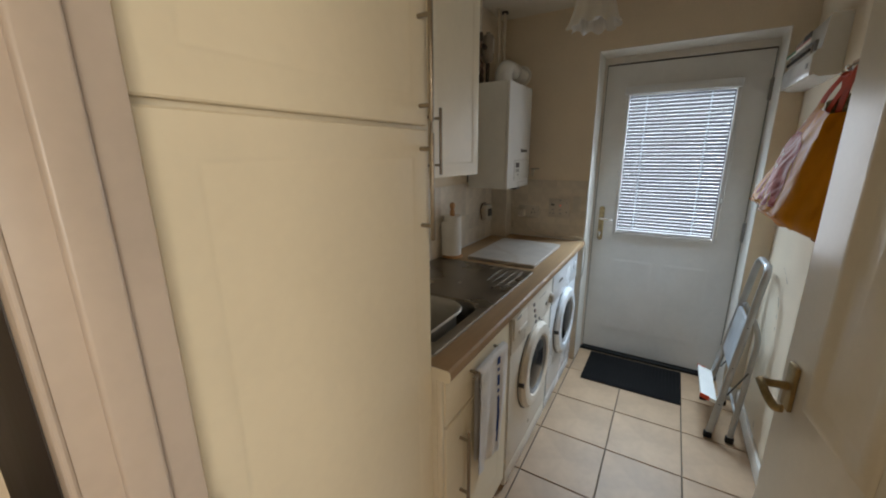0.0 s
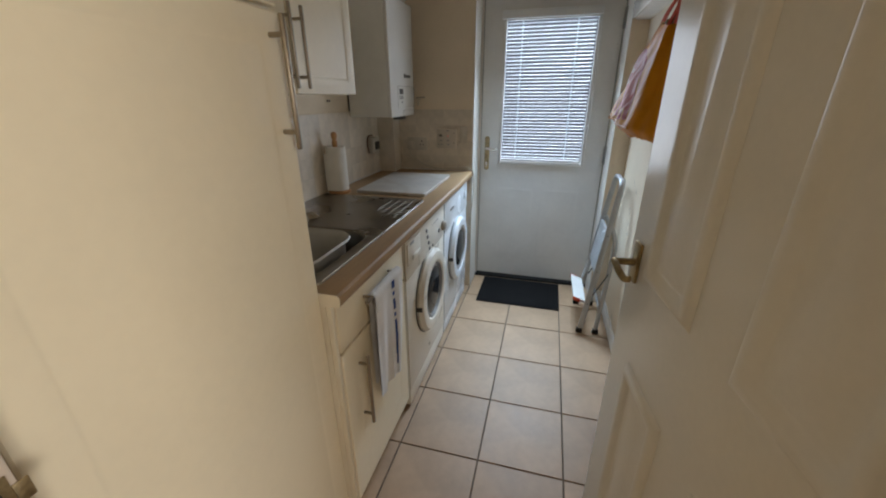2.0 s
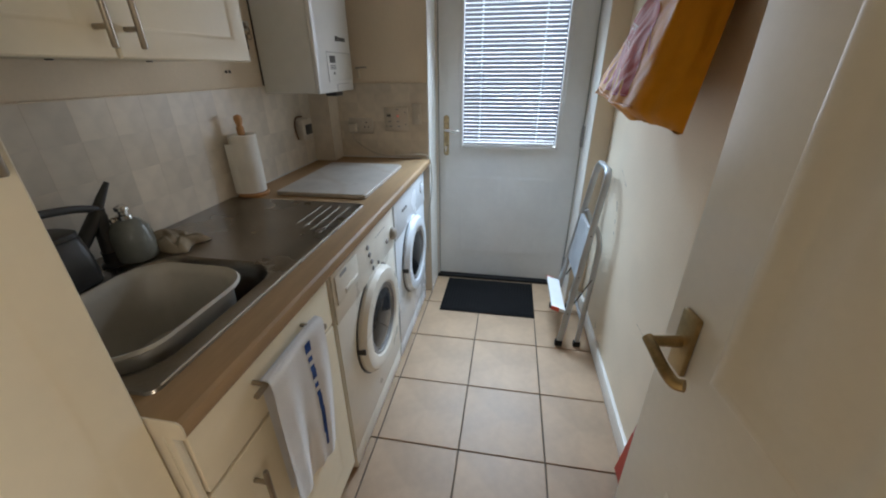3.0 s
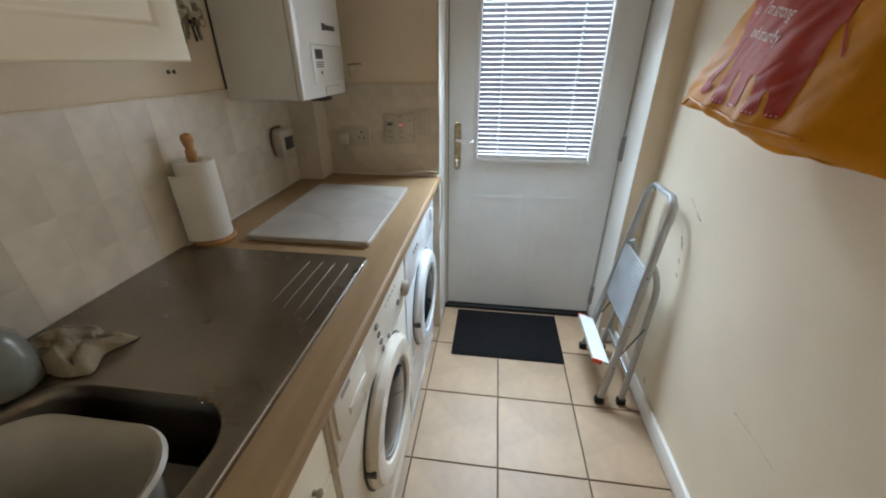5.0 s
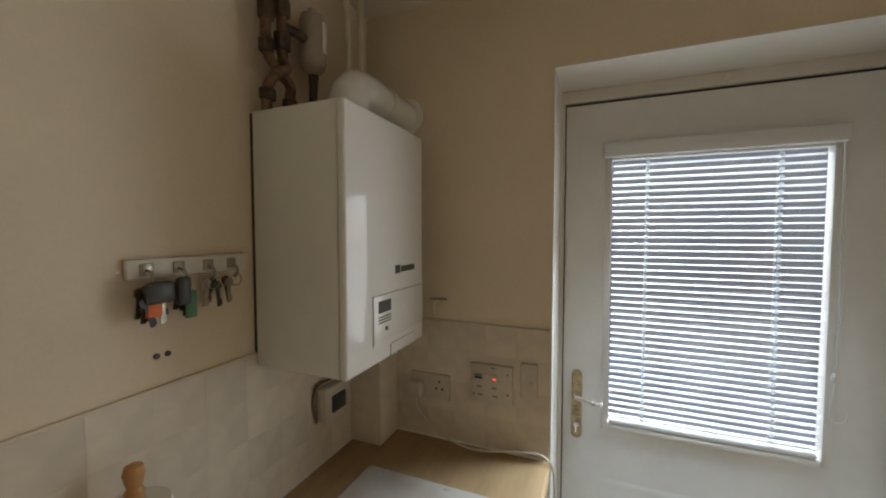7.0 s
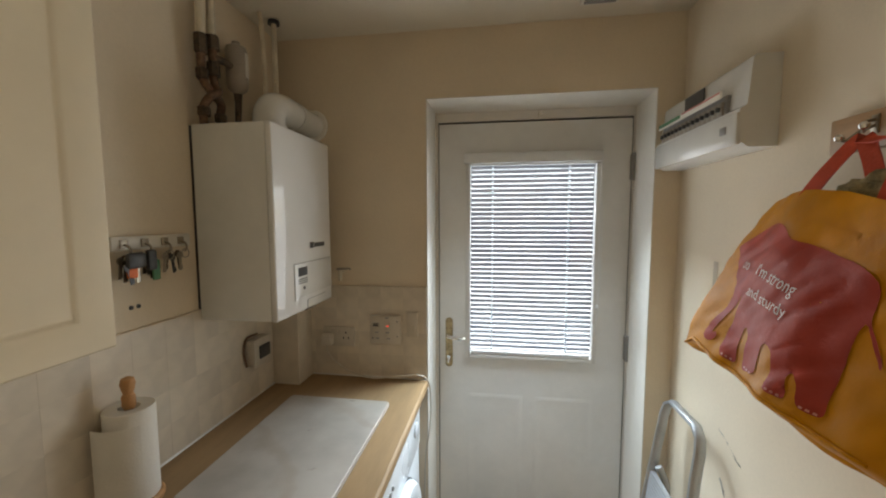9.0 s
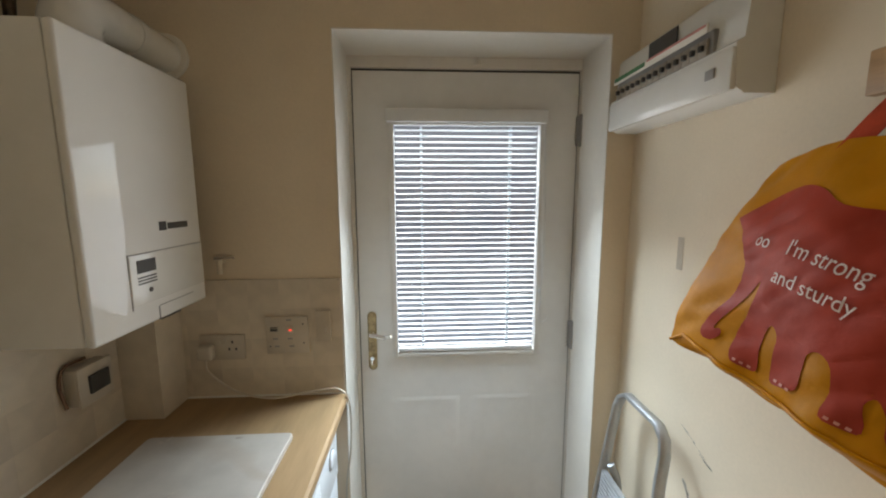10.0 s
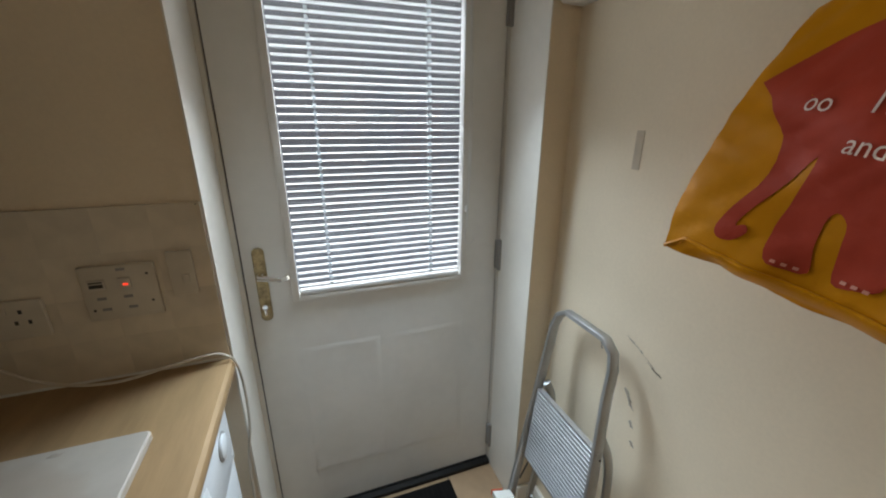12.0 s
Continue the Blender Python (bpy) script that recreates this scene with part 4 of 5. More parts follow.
# ---- boiler ----
def boiler():
    x0, x1, y0, y1, z0, z1 = -0.866, -0.599, 2.366, 2.750, 1.272, 1.881
    c = thing("boiler", (-0.73, 2.56, 1.272), "white wall-hung gas boiler with a small control panel", "boiler")
    part("casing", box(bmesh.new(), x0 + 0.004, x1 - 0.02, y0, y1, z0, z1, 0.004), M_WHITE, c)
    part("front_cover", box(bmesh.new(), x1 - 0.0195, x1, y0 - 0.001, y1 + 0.001, z0 - 0.002, z1 + 0.001, 0.007, 3), M_BOILER, c)
    # dark strip that paints the shade in the gap between boiler and wall
    part("gap_shade_strip", bx(x0 - 0.003, x0 + 0.0035, y0 + 0.001, y1 - 0.01, z0 + 0.004, z1 - 0.004), M_DARK, c)
    ys, yw = y0, y1 - y0
    cp = part("control_flap", box(bmesh.new(), x1 - 0.001, x1 + 0.003, ys + 0.105, y1 - 0.006, 1.322, 1.438, 0.002), M_WHITE, c)
    part("display", bx(x1 + 0.0025, x1 + 0.0038, ys + 0.125, ys + 0.185, 1.395, 1.425), M_DARK, cp, "dark display")
    for zz in (1.385, 1.378, 1.371):
        part("key_row", bx(x1 + 0.0025, x1 + 0.0036, ys + 0.125, ys + 0.185, zz - 0.002, zz + 0.0015), M_DARK, cp)
    part("button", lathe(bmesh.new(), [(0.006, 0), (0.006, 0.002), (0.004, 0.003)], Matrix.Translation((x1 + 0.0025, ys + 0.162, 1.352)) @ Matrix.Rotation(radians(90), 4, "Y"), 12), M_DARK, cp)
    bm = bx(x1 - 0.0005, x1 + 0.0008, ys + 0.103, ys + 0.106, 1.315, 1.441)
    box(bm, x1 - 0.0005, x1 + 0.0008, ys + 0.103, y1 - 0.01, 1.4385, 1.4405)
    part("panel_gap", bm, M_GREY, c)
    bm = bx(x1 - 0.0005, x1 + 0.0012, ys + 0.19, y1 - 0.06, 1.304, 1.306)
    box(bm, x1 - 0.0005, x1 + 0.0012, ys + 0.185, ys + 0.188, 1.272, 1.304)
    part("grip_line", bm, M_GREY, c)
    bm = bx(x1 - 0.0005, x1 + 0.0015, ys + 0.215, ys + 0.240, 1.486, 1.508)
    box(bm, x1 - 0.0005, x1 + 0.0015, ys + 0.246, ys + 0.325, 1.488, 1.504)
    part("maker_mark", bm, M_DARK, c, "plain grey mark")
    bm = box(bmesh.new(), -0.70, -0.64, 2.62, 2.70, 1.247, 1.2715, 0.005)
    part("pipe_tray", bm, M_DARK, c)
    # flue
    f = thing("boiler_flue", (-0.71, 2.52, 1.881), "white elbowed boiler flue running into the wall", "flue")
    Tf = Matrix.Translation((-0.715, 2.545, 1.881))
    part("collar", lathe(bmesh.new(), [(0.070, 0), (0.070, 0.012), (0.058, 0.018), (0.058, 0.03)], Tf, 32), M_WHITE, f)
    part("elbow", tube(bmesh.new(), smooth_path([(-0.715, 2.545, 1.905), (-0.715, 2.547, 1.945), (-0.715, 2.57, 1.975), (-0.715, 2.61, 1.985), (-0.715, 2.66, 1.985)], 5), 0.053, 28), M_WHITE, f, smooth=60)
    part("sleeve", tube(bmesh.new(), [(-0.715, 2.655, 1.985), (-0.715, 2.862, 1.985)], 0.050, 28), M_WHITE, f)
    part("band", tube(bmesh.new(), [(-0.715, 2.70, 1.985), (-0.715, 2.722, 1.985)], 0.0535, 28), M_WHITE, f)
    part("wall_flange", lathe(bmesh.new(), [(0.066, 0), (0.064, 0.008), (0.052, 0.014)], Matrix.Translation((-0.715, 2.862, 1.985)) @ Matrix.Rotation(radians(90), 4, "X"), 32), M_PLASTIC, f)


boiler()


def pipework():
    x = -0.825
    c = thing("filling_valve", (x, 2.42, 1.9), "dark bronze filling valve and pressure vessel on copper pipes", "valve")
    for y0, y1 in ((2.380, 2.388), (2.425, 2.432)):
        part("pipe", tube(bmesh.new(), [(x, y0, 2.14), (x, (y0 + y1) / 2, 2.25), (x, y1, ZC)], 0.0125, 14), M_PIPEWHITE, c, "painted pipe up to the ceiling")
    part("pipe", tube(bmesh.new(), smooth_path([(x, 2.38, 2.15), (x, 2.38, 2.03), (x + 0.01, 2.40, 1.985), (x + 0.01, 2.44, 1.96), (x, 2.45, 1.93), (x, 2.45, 1.88)], 5), 0.0125, 14), M_COPPER, c)
    part("pipe", tube(bmesh.new(), smooth_path([(x, 2.428, 2.17), (x, 2.428, 2.03), (x + 0.02, 2.42, 1.99), (x + 0.02, 2.385, 1.965), (x, 2.378, 1.93), (x, 2.378, 1.88)], 5), 0.0125, 14), M_COPPER, c)
    for y, z0, z1, r in ((2.38, 2.09, 2.15, 0.019), (2.428, 2.12, 2.165, 0.021), (2.428, 2.04, 2.085, 0.020), (2.38, 1.905, 1.935, 0.019), (2.45, 1.90, 1.93, 0.019), (2.38, 2.015, 2.05, 0.018)):
        part("nut", lathe(bmesh.new(), [(r * 0.8, z0), (r, z0 + 0.004), (r, z1 - 0.004), (r * 0.8, z1)], Matrix.Translation((x, y, 0)), 6), M_VALVE, c, smooth=0)
    part("bridge", tube(bmesh.new(), [(x, 2.428, 2.10), (x + 0.01, 2.47, 2.10), (x + 0.01, 2.52, 2.095)], 0.012, 12), M_VALVE, c)
    v = part("vessel", lathe(bmesh.new(), [(0.012, 2.015), (0.030, 2.03), (0.0345, 2.045), (0.0345, 2.155), (0.030, 2.17), (0.014, 2.178), (0.012, 2.188)], Matrix.Translation((x + 0.01, 2.525, 0)), 24), M_VESSEL, c, "beige grey pressure vessel")
    part("label_strip", bx(x + 0.043, x + 0.046, 2.522, 2.536, 2.07, 2.15), M_PLASTIC, v)
    part("tail", tube(bmesh.new(), [(x + 0.01, 2.525, 2.02), (x + 0.01, 2.525, 1.985), (x + 0.008, 2.52, 1.88)], [0.014, 0.011, 0.009], 10), M_VALVE, c)
    c = thing("copper_pipe", (-0.80, 2.68, 1.9), "thin painted pipe rising beside the flue", "pipe")
    part("pipe", tube(bmesh.new(), smooth_path([(-0.80, 2.66, 1.88), (-0.80, 2.662, 2.1), (-0.80, 2.655, 2.25), (-0.80, 2.64, ZC)], 4), 0.0085, 10), M_PIPEWHITE, c)
    part("pipe", tube(bmesh.new(), [(-0.785, 2.705, 1.95), (-0.785, 2.705, ZC)], 0.0095, 10), M_PIPEWHITE, c)
    part("ceiling_collar", lathe(bmesh.new(), [(0.022, 0), (0.020, 0.012), (0.008, 0.014)], Matrix.Translation((-0.785, 2.705, ZC - 0.014)), 16), M_DARK, c)
    c = thing("stop_tap", (-0.60, 2.85, 1.37), "small brass drain tap on the end wall", "tap")
    part("body", tube(bmesh.new(), [(-0.60, YB, 1.365), (-0.60, 2.835, 1.365)], 0.010, 12), M_PIPEWHITE, c)
    part("outlet", tube(bmesh.new(), [(-0.60, 2.838, 1.37), (-0.60, 2.836, 1.325)], 0.008, 12), M_PIPEWHITE, c)
    part("lever", tube(bmesh.new(), [(-0.615, 2.838, 1.375), (-0.58, 2.836, 1.377), (-0.556, 2.835, 1.379), (-0.553, 2.835, 1.373)], [0.005, 0.005, 0.004, 0.003], 10, 0.6), M_VESSEL, c)


pipework()


# ---- key rack, sockets and switches ----
def key_rack():
    c = thing("key_rack", (XL, 2.2, 1.52), "white key rail with four hooks and bunches of keys", "key rack")
    part("rail", box(bmesh.new(), XL + 0.001, XL + 0.014, 2.098, 2.335, 1.512, 1.548, 0.004), M_PLASTIC, c)
    for i, y in enumerate((2.128, 2.185, 2.245, 2.298)):
        h = part("hook", tube(bmesh.new(), smooth_path([(XL + 0.012, y, 1.528), (XL + 0.03, y, 1.522), (XL + 0.034, y, 1.507), (XL + 0.026, y, 1.498)], 4), 0.003, 8), M_NICKEL, c)
        part("hook_plate", box(bmesh.new(), XL + 0.013, XL + 0.017, y - 0.011, y + 0.011, 1.518, 1.540, 0.002), M_NICKEL, h)
        k = thing("key_bunch", (XL + 0.03, y, 1.5), ("bunch of keys with an orange tag on a hook", "bunch of keys with a green tag on a hook", "small bunch of keys on a hook", "single dark key on a hook")[i], "keys", "keys on the rack")
        part("ring", tube(bmesh.new(), [(XL + 0.029, y + 0.013 * math.cos(a), 1.492 + 0.013 * math.sin(a)) for a in [2 * math.pi * q / 14 for q in range(15)]], 0.0014, 6), M_NICKEL, k)
        rnd = random.Random(40 + i)
        for q in range((6, 5, 3, 2)[i]):
            yy, tilt = y + rnd.uniform(-0.018, 0.018), rnd.uniform(-0.3, 0.3)
            bm = lathe(bmesh.new(), [(0.010, -0.0013), (0.010, 0.0013)], Matrix.Rotation(radians(90), 4, "Y"), 10)
            box(bm, -0.001, 0.001, -0.004, 0.004, -0.045, -0.008)
            box(bm, -0.001, 0.001, 0.003, 0.007, -0.042, -0.030)
            bmesh.ops.transform(bm, matrix=Matrix.Translation((XL + 0.018 + 0.0045 * q, yy, 1.492 - 0.004 * q)) @ Matrix.Rotation(tilt, 4, "X"), verts=bm.verts)
            part("key", bm, (M_VALVE, M_NICKEL, M_DARK)[q % 3], k)
        if i == 0:
            part("tag", box(bmesh.new(), XL + 0.034, XL + 0.042, y - 0.016, y + 0.010, 1.444, 1.470, 0.003), M_ORANGE, k, "orange plastic tag")
            part("fob", box(bmesh.new(), XL + 0.034, XL + 0.050, y - 0.02, y + 0.03, 1.468, 1.508, 0.008), M_DARK, k, "dark plastic fob")
        if i == 1:
            part("tag", box(bmesh.new(), XL + 0.034, XL + 0.040, y - 0.004, y + 0.018, 1.430, 1.484, 0.003), M_GREEN, k, "green plastic tag")
            part("fob", box(bmesh.new(), XL + 0.034, XL + 0.048, y - 0.022, y + 0.004, 1.458, 1.512, 0.006), M_DARK, k, "dark plastic fob")
    for y in (2.148, 2.168):
        bm = lathe(bmesh.new(), [(0.0055, 0), (0.0055, 0.003), (0.002, 0.0035)], Matrix.Translation((XL, y, 1.362)) @ Matrix.Rotation(radians(90), 4, "Y"), 10)
        solid("wall_plug", bm, M_DARK, "dark plugged screw hole in the painted wall", "wall plug", "screw holes")


key_rack()


def electrics():
    c = thing("fused_spur", (XL, 2.62, 1.09), "white switch box with a dark rocker on the tiled wall", "switch")
    part("back_box", box(bmesh.new(), XL + 0.008, XL + 0.040, 2.565, 2.665, 1.035, 1.135, 0.005), M_SOCKET, c)
    part("face", box(bmesh.new(), XL + 0.040, XL + 0.048, 2.563, 2.667, 1.033, 1.137, 0.004), M_SOCKET, c)
    part("rocker", box(bmesh.new(), XL + 0.047, XL + 0.055, 2.590, 2.650, 1.060, 1.110, 0.003), M_DARK, c, "dark rocker")
    part("cable", tube(bmesh.new(), smooth_path([(XL + 0.02, 2.555, 1.04), (XL + 0.012, 2.552, 1.10), (XL + 0.016, 2.565, 1.145), (XL + 0.02, 2.62, 1.148)], 5), 0.004, 8), M_COPPER, c)
    y = YB - 0.008

    def plate(name, label, x0, x1, z0, z1, th=0.011):
        c = thing(name, ((x0 + x1) / 2, YB, (z0 + z1) / 2), label, name.replace("_", " "))
        p = part("plate", box(bmesh.new(), x0, x1, y - th, y, z0, z1, 0.003), M_SOCKET, c)
        return c, y - th

    c, f = plate("double_socket", "white double mains socket with a plug in it", -0.690, -0.546, 1.033, 1.119)
    for dx, dz in ((0, 0.018), (-0.011, -0.006), (0.011, -0.006)):
        part("pin_hole", bx(-0.584 + dx - 0.003, -0.584 + dx + 0.003, f - 0.0006, f + 0.001, 1.077 + dz - 0.005, 1.077 + dz + 0.004), M_DARK, c)
    for xx in (-0.626, -0.610):
        part("rocker", box(bmesh.new(), xx - 0.006, xx + 0.006, f - 0.004, f, 1.091, 1.109, 0.002), M_SOCKET, c)
    p = thing("plug", (-0.663, f, 1.067), "white mains plug with its flex", "plug")
    part("body", box(bmesh.new(), -0.686, -0.638, f - 0.032, f - 0.0005, 1.042, 1.092, 0.009, 3), M_SOCKET, p)
    flex = smooth_path([(-0.663, f - 0.02, 1.043), (-0.655, 2.825, 1.00), (-0.56, 2.80, 0.945), (-0.45, 2.80, 0.918), (-0.34, 2.818, 0.925), (-0.265, 2.835, 0.926), (-0.232, 2.838, 0.915), (-0.212, 2.838, 0.885), (-0.207, 2.842, 0.80), (-0.213, 2.846, 0.68), (-0.232, 2.85, 0.55), (-0.24, 2.85, 0.3)], 6)
    part("flex", tube(bmesh.new(), flex, 0.0034, 8), M_SOCKET, p, "white cable hanging over the worktop edge")
    c, f = plate("appliance_switch_panel", "white grid of appliance switches with a red neon", -0.475, -0.337, 1.050, 1.176)
    for xx, w in ((-0.446, 0.016), (-0.396, 0.012)):
        part("rocker", box(bmesh.new(), xx - w, xx + w, f - 0.004, f, 1.123, 1.147, 0.002), M_SOCKET, c)
    part("neon", bx(-0.398, -0.389, f - 0.0052, f - 0.0042, 1.130, 1.1345), M_LED, c, "glowing red neon")
    part("printed_mark", bx(-0.458, -0.434, f - 0.0052, f - 0.0042, 1.129, 1.137), M_DARK, c)
    part("printed_mark", bx(-0.458, -0.434, f - 0.0052, f - 0.0042, 1.140, 1.143), M_DARK, c)
    for xx, zz in ((-0.444, 1.102), (-0.396, 1.102), (-0.440, 1.076), (-0.392, 1.076), (-0.398, 1.166)):
        part("printed_mark", bx(xx - 0.008, xx + 0.008, f - 0.0012, f + 0.0006, zz - 0.003, zz + 0.003), M_GREY, c)
    for xx, zz in ((-0.353, 1.151), (-0.353, 1.086), (-0.462, 1.076)):
        part("screw", lathe(bmesh.new(), [(0.003, 0), (0.002, 0.0014)], Matrix.Translation((xx, f, zz)) @ Matrix.Rotation(radians(90), 4, "X"), 8), M_DARK, c)
    c, f = plate("light_switch", "white rocker switch beside the back door", -0.312, -0.262, 1.088, 1.195)
    part("rocker", box(bmesh.new(), -0.286, -0.272, f - 0.006, f, 1.118, 1.140, 0.002), M_SOCKET, c)
    solid("wall_pin", tube(bmesh.new(), [(-0.2345, YB + 0.01, 1.297), (-0.2345, YB - 0.012, 1.297)], 0.002, 8), M_NICKEL, "small bright pin at the edge of the tiles", "pin")


electrics()


def consumer_unit():
    x0, x1, y0, y1, z0, z1 = 0.672, XR - 0.001, 2.366, 2.858, 1.768, 1.992
    c = thing("consumer_unit", (0.70, 2.65, 1.77), "white consumer unit with an open breaker window", "fuse box")
    # casing: slanting face, seen from the room
    prof = [(x1, z0), (x0 + 0.012, z0), (x0 - 0.006, z0 + 0.012), (x0 - 0.012, z0 + 0.095), (x0 + 0.004, z0 + 0.105), (x0 + 0.012, z1 - 0.01), (x0 + 0.02, z1), (x1, z1)]
    bm = bmesh.new()
    rings(bm, [[Vector((px, y, pz)) for px, pz in prof] for y in (y0 + 0.002, y1)], True, True, True)
    part("casing", bm, M_WHITE, c)
    part("lower_cover", box(bmesh.new(), x0 - 0.018, x0 - 0.004, y0 + 0.003, y1, z0 + 0.006, z0 + 0.088, 0.005), M_WHITE, c)
    w = part("window", box(bmesh.new(), x0 - 0.004, x0 + 0.010, y0 + 0.075, y1 - 0.025, z0 + 0.092, z0 + 0.150, 0.003), M_GREY, c, "grey breaker bay")
    for k in range(14):
        yy = y0 + 0.085 + 0.027 * k
        part("breaker", box(bmesh.new(), x0 - 0.010, x0 - 0.003, yy, yy + 0.0255, z0 + 0.098, z0 + 0.134, 0.002), M_VESSEL, w)
        part("toggle", box(bmesh.new(), x0 - 0.018, x0 - 0.009, yy + 0.008, yy + 0.018, z0 + 0.110, z0 + 0.122, 0.001), M_DARK, w)
    part("flap", box(bmesh.new(), x0 - 0.020, x0 - 0.016, y0 + 0.075, y1 - 0.03, z0 + 0.141, z0 + 0.160, 0.001), M_PLASTIC, c)
    part("marker_strip", bx(x0 - 0.0215, x0 - 0.0195, y0 + 0.08, y0 + 0.29, z0 + 0.154, z0 + 0.159), M_PINK, c, "pink marker strip")
    part("marker_strip", bx(x0 - 0.0215, x0 - 0.0195, y0 + 0.30, y1 - 0.035, z0 + 0.147, z0 + 0.158), M_GREEN, c, "green marker strip")
    part("label", bx(x0 + 0.004, x0 + 0.007, y0 + 0.21, y0 + 0.325, z0 + 0.165, z0 + 0.212), M_DARK, c, "dark printed label")
    part("latch", box(bmesh.new(), x0 - 0.021, x0 - 0.016, y0 + 0.045, y0 + 0.07, z0 + 0.040, z0 + 0.060, 0.001), M_GREY, c)


consumer_unit()


# ---- coat rail and shopping bag ----
def coat_rail():
    c = thing("coat_rail", (XR, 1.9, 1.75), "brown wooden coat rail with chrome hooks", "coat rack")
    part("board", box(bmesh.new(), XR - 0.020, XR - 0.001, 1.45, 2.195, 1.716, 1.784, 0.003), M_RACK, c)
    for y in (2.102, 1.985, 1.868, 1.751, 1.634):
        h = part("hook", tube(bmesh.new(), smooth_path([(XR - 0.018, y, 1.765), (XR - 0.040, y - 0.004, 1.760), (XR - 0.050, y - 0.014, 1.742), (XR - 0.054, y - 0.020, 1.748)], 5), 0.003, 8), M_NICKEL, c, "chrome double hook")
        part("prong", tube(bmesh.new(), smooth_path([(XR - 0.022, y, 1.755), (XR - 0.040, y + 0.006, 1.745), (XR - 0.050, y + 0.020, 1.732), (XR - 0.054, y + 0.025, 1.737)], 5), 0.003, 8), M_NICKEL, h)
        for dy, z in ((-0.021, 1.750), (0.026, 1.738)):
            part("knob", lathe(bmesh.new(), [(0.002, -0.007), (0.007, -0.004), (0.008, 0.002), (0.004, 0.007)], Matrix.Translation((XR - 0.055, y + dy, z)), 12), M_CHROME, h)
        part("back_plate", box(bmesh.new(), XR - 0.0225, XR - 0.019, y - 0.007, y + 0.007, 1.740, 1.774, 0.001), M_NICKEL, h)


coat_rail()

# corners of the bag's printed face: top far, top near, bottom near, bottom far
BAG = [Vector(p) for p in ((0.690, 2.280, 1.600), (0.600, 1.750, 1.640), (0.551, 1.868, 1.238), (0.539, 2.320, 1.282))]


def bag_face(u, v, off=0.0):
    """A point on the printed face: u from the far edge to the near one, v from the top down."""
    a = BAG[0].lerp(BAG[1], u)
    b = BAG[3].lerp(BAG[2], u)
    p = a.lerp(b, v)
    bulge = 0.022 * math.sin(math.pi * min(1, u * 1.0)) ** 0.8 * math.sin(math.pi * (0.15 + 0.8 * v))
    crease = abs(((u * 2.7 + 0.35 * v) % 1.0) - 0.5) - 0.25
    fold = 0.006 * math.sin(9 * u - 5 * v) * math.sin(math.pi * u) + 0.010 * noise.noise((u * 3.1, v * 3.3, 0.7)) + 0.003 * noise.noise((u * 9, v * 8, 2.7)) + 0.010 * crease * math.sin(math.pi * u) + 0.006 * abs(noise.noise((u * 6 + v * 3, v * 2, 5.1)))
    fold += 0.006 * abs(noise.noise((u * 9 + v * 7, v * 3 - u * 2, 8.8))) + 0.005 * abs(noise.noise((u * 5 - v * 9, v * 2, 3.3))) * max(0.0, 1 - u * 1.6) * 4 * v * (1 - v)
    mouth = 0.010 + 0.026 * math.exp(-((u - 0.22) / 0.22) ** 2) - 0.13 * max(0.0, u - 0.45) ** 1.1
    sag = -0.012 * math.sin(math.pi * u) * v + mouth * (1 - v) ** 2
    tuck = 0.034 * min(1.0, u / 0.16) ** 1.5 * max(0.0, (v - 0.925) / 0.075) ** 1.4
    return p + Vector((tuck - bulge - fold - off, 0.024 * bow(v) * max(0.0, 1 - u) ** 7, sag))


def bow(v):
    """How far the far edge swells out along the wall, by height."""
    return max(0.0, math.sin(math.pi * max(0.0, min(1.0, v))))


def on_print(u, v, off):
    """The same face, with the print left unstretched by the swelling."""
    w = u
    for _ in range(12):
        w = u + 0.050 * bow(v) * max(0.0, 1 - w) ** 7
    return bag_face(w, v, off)


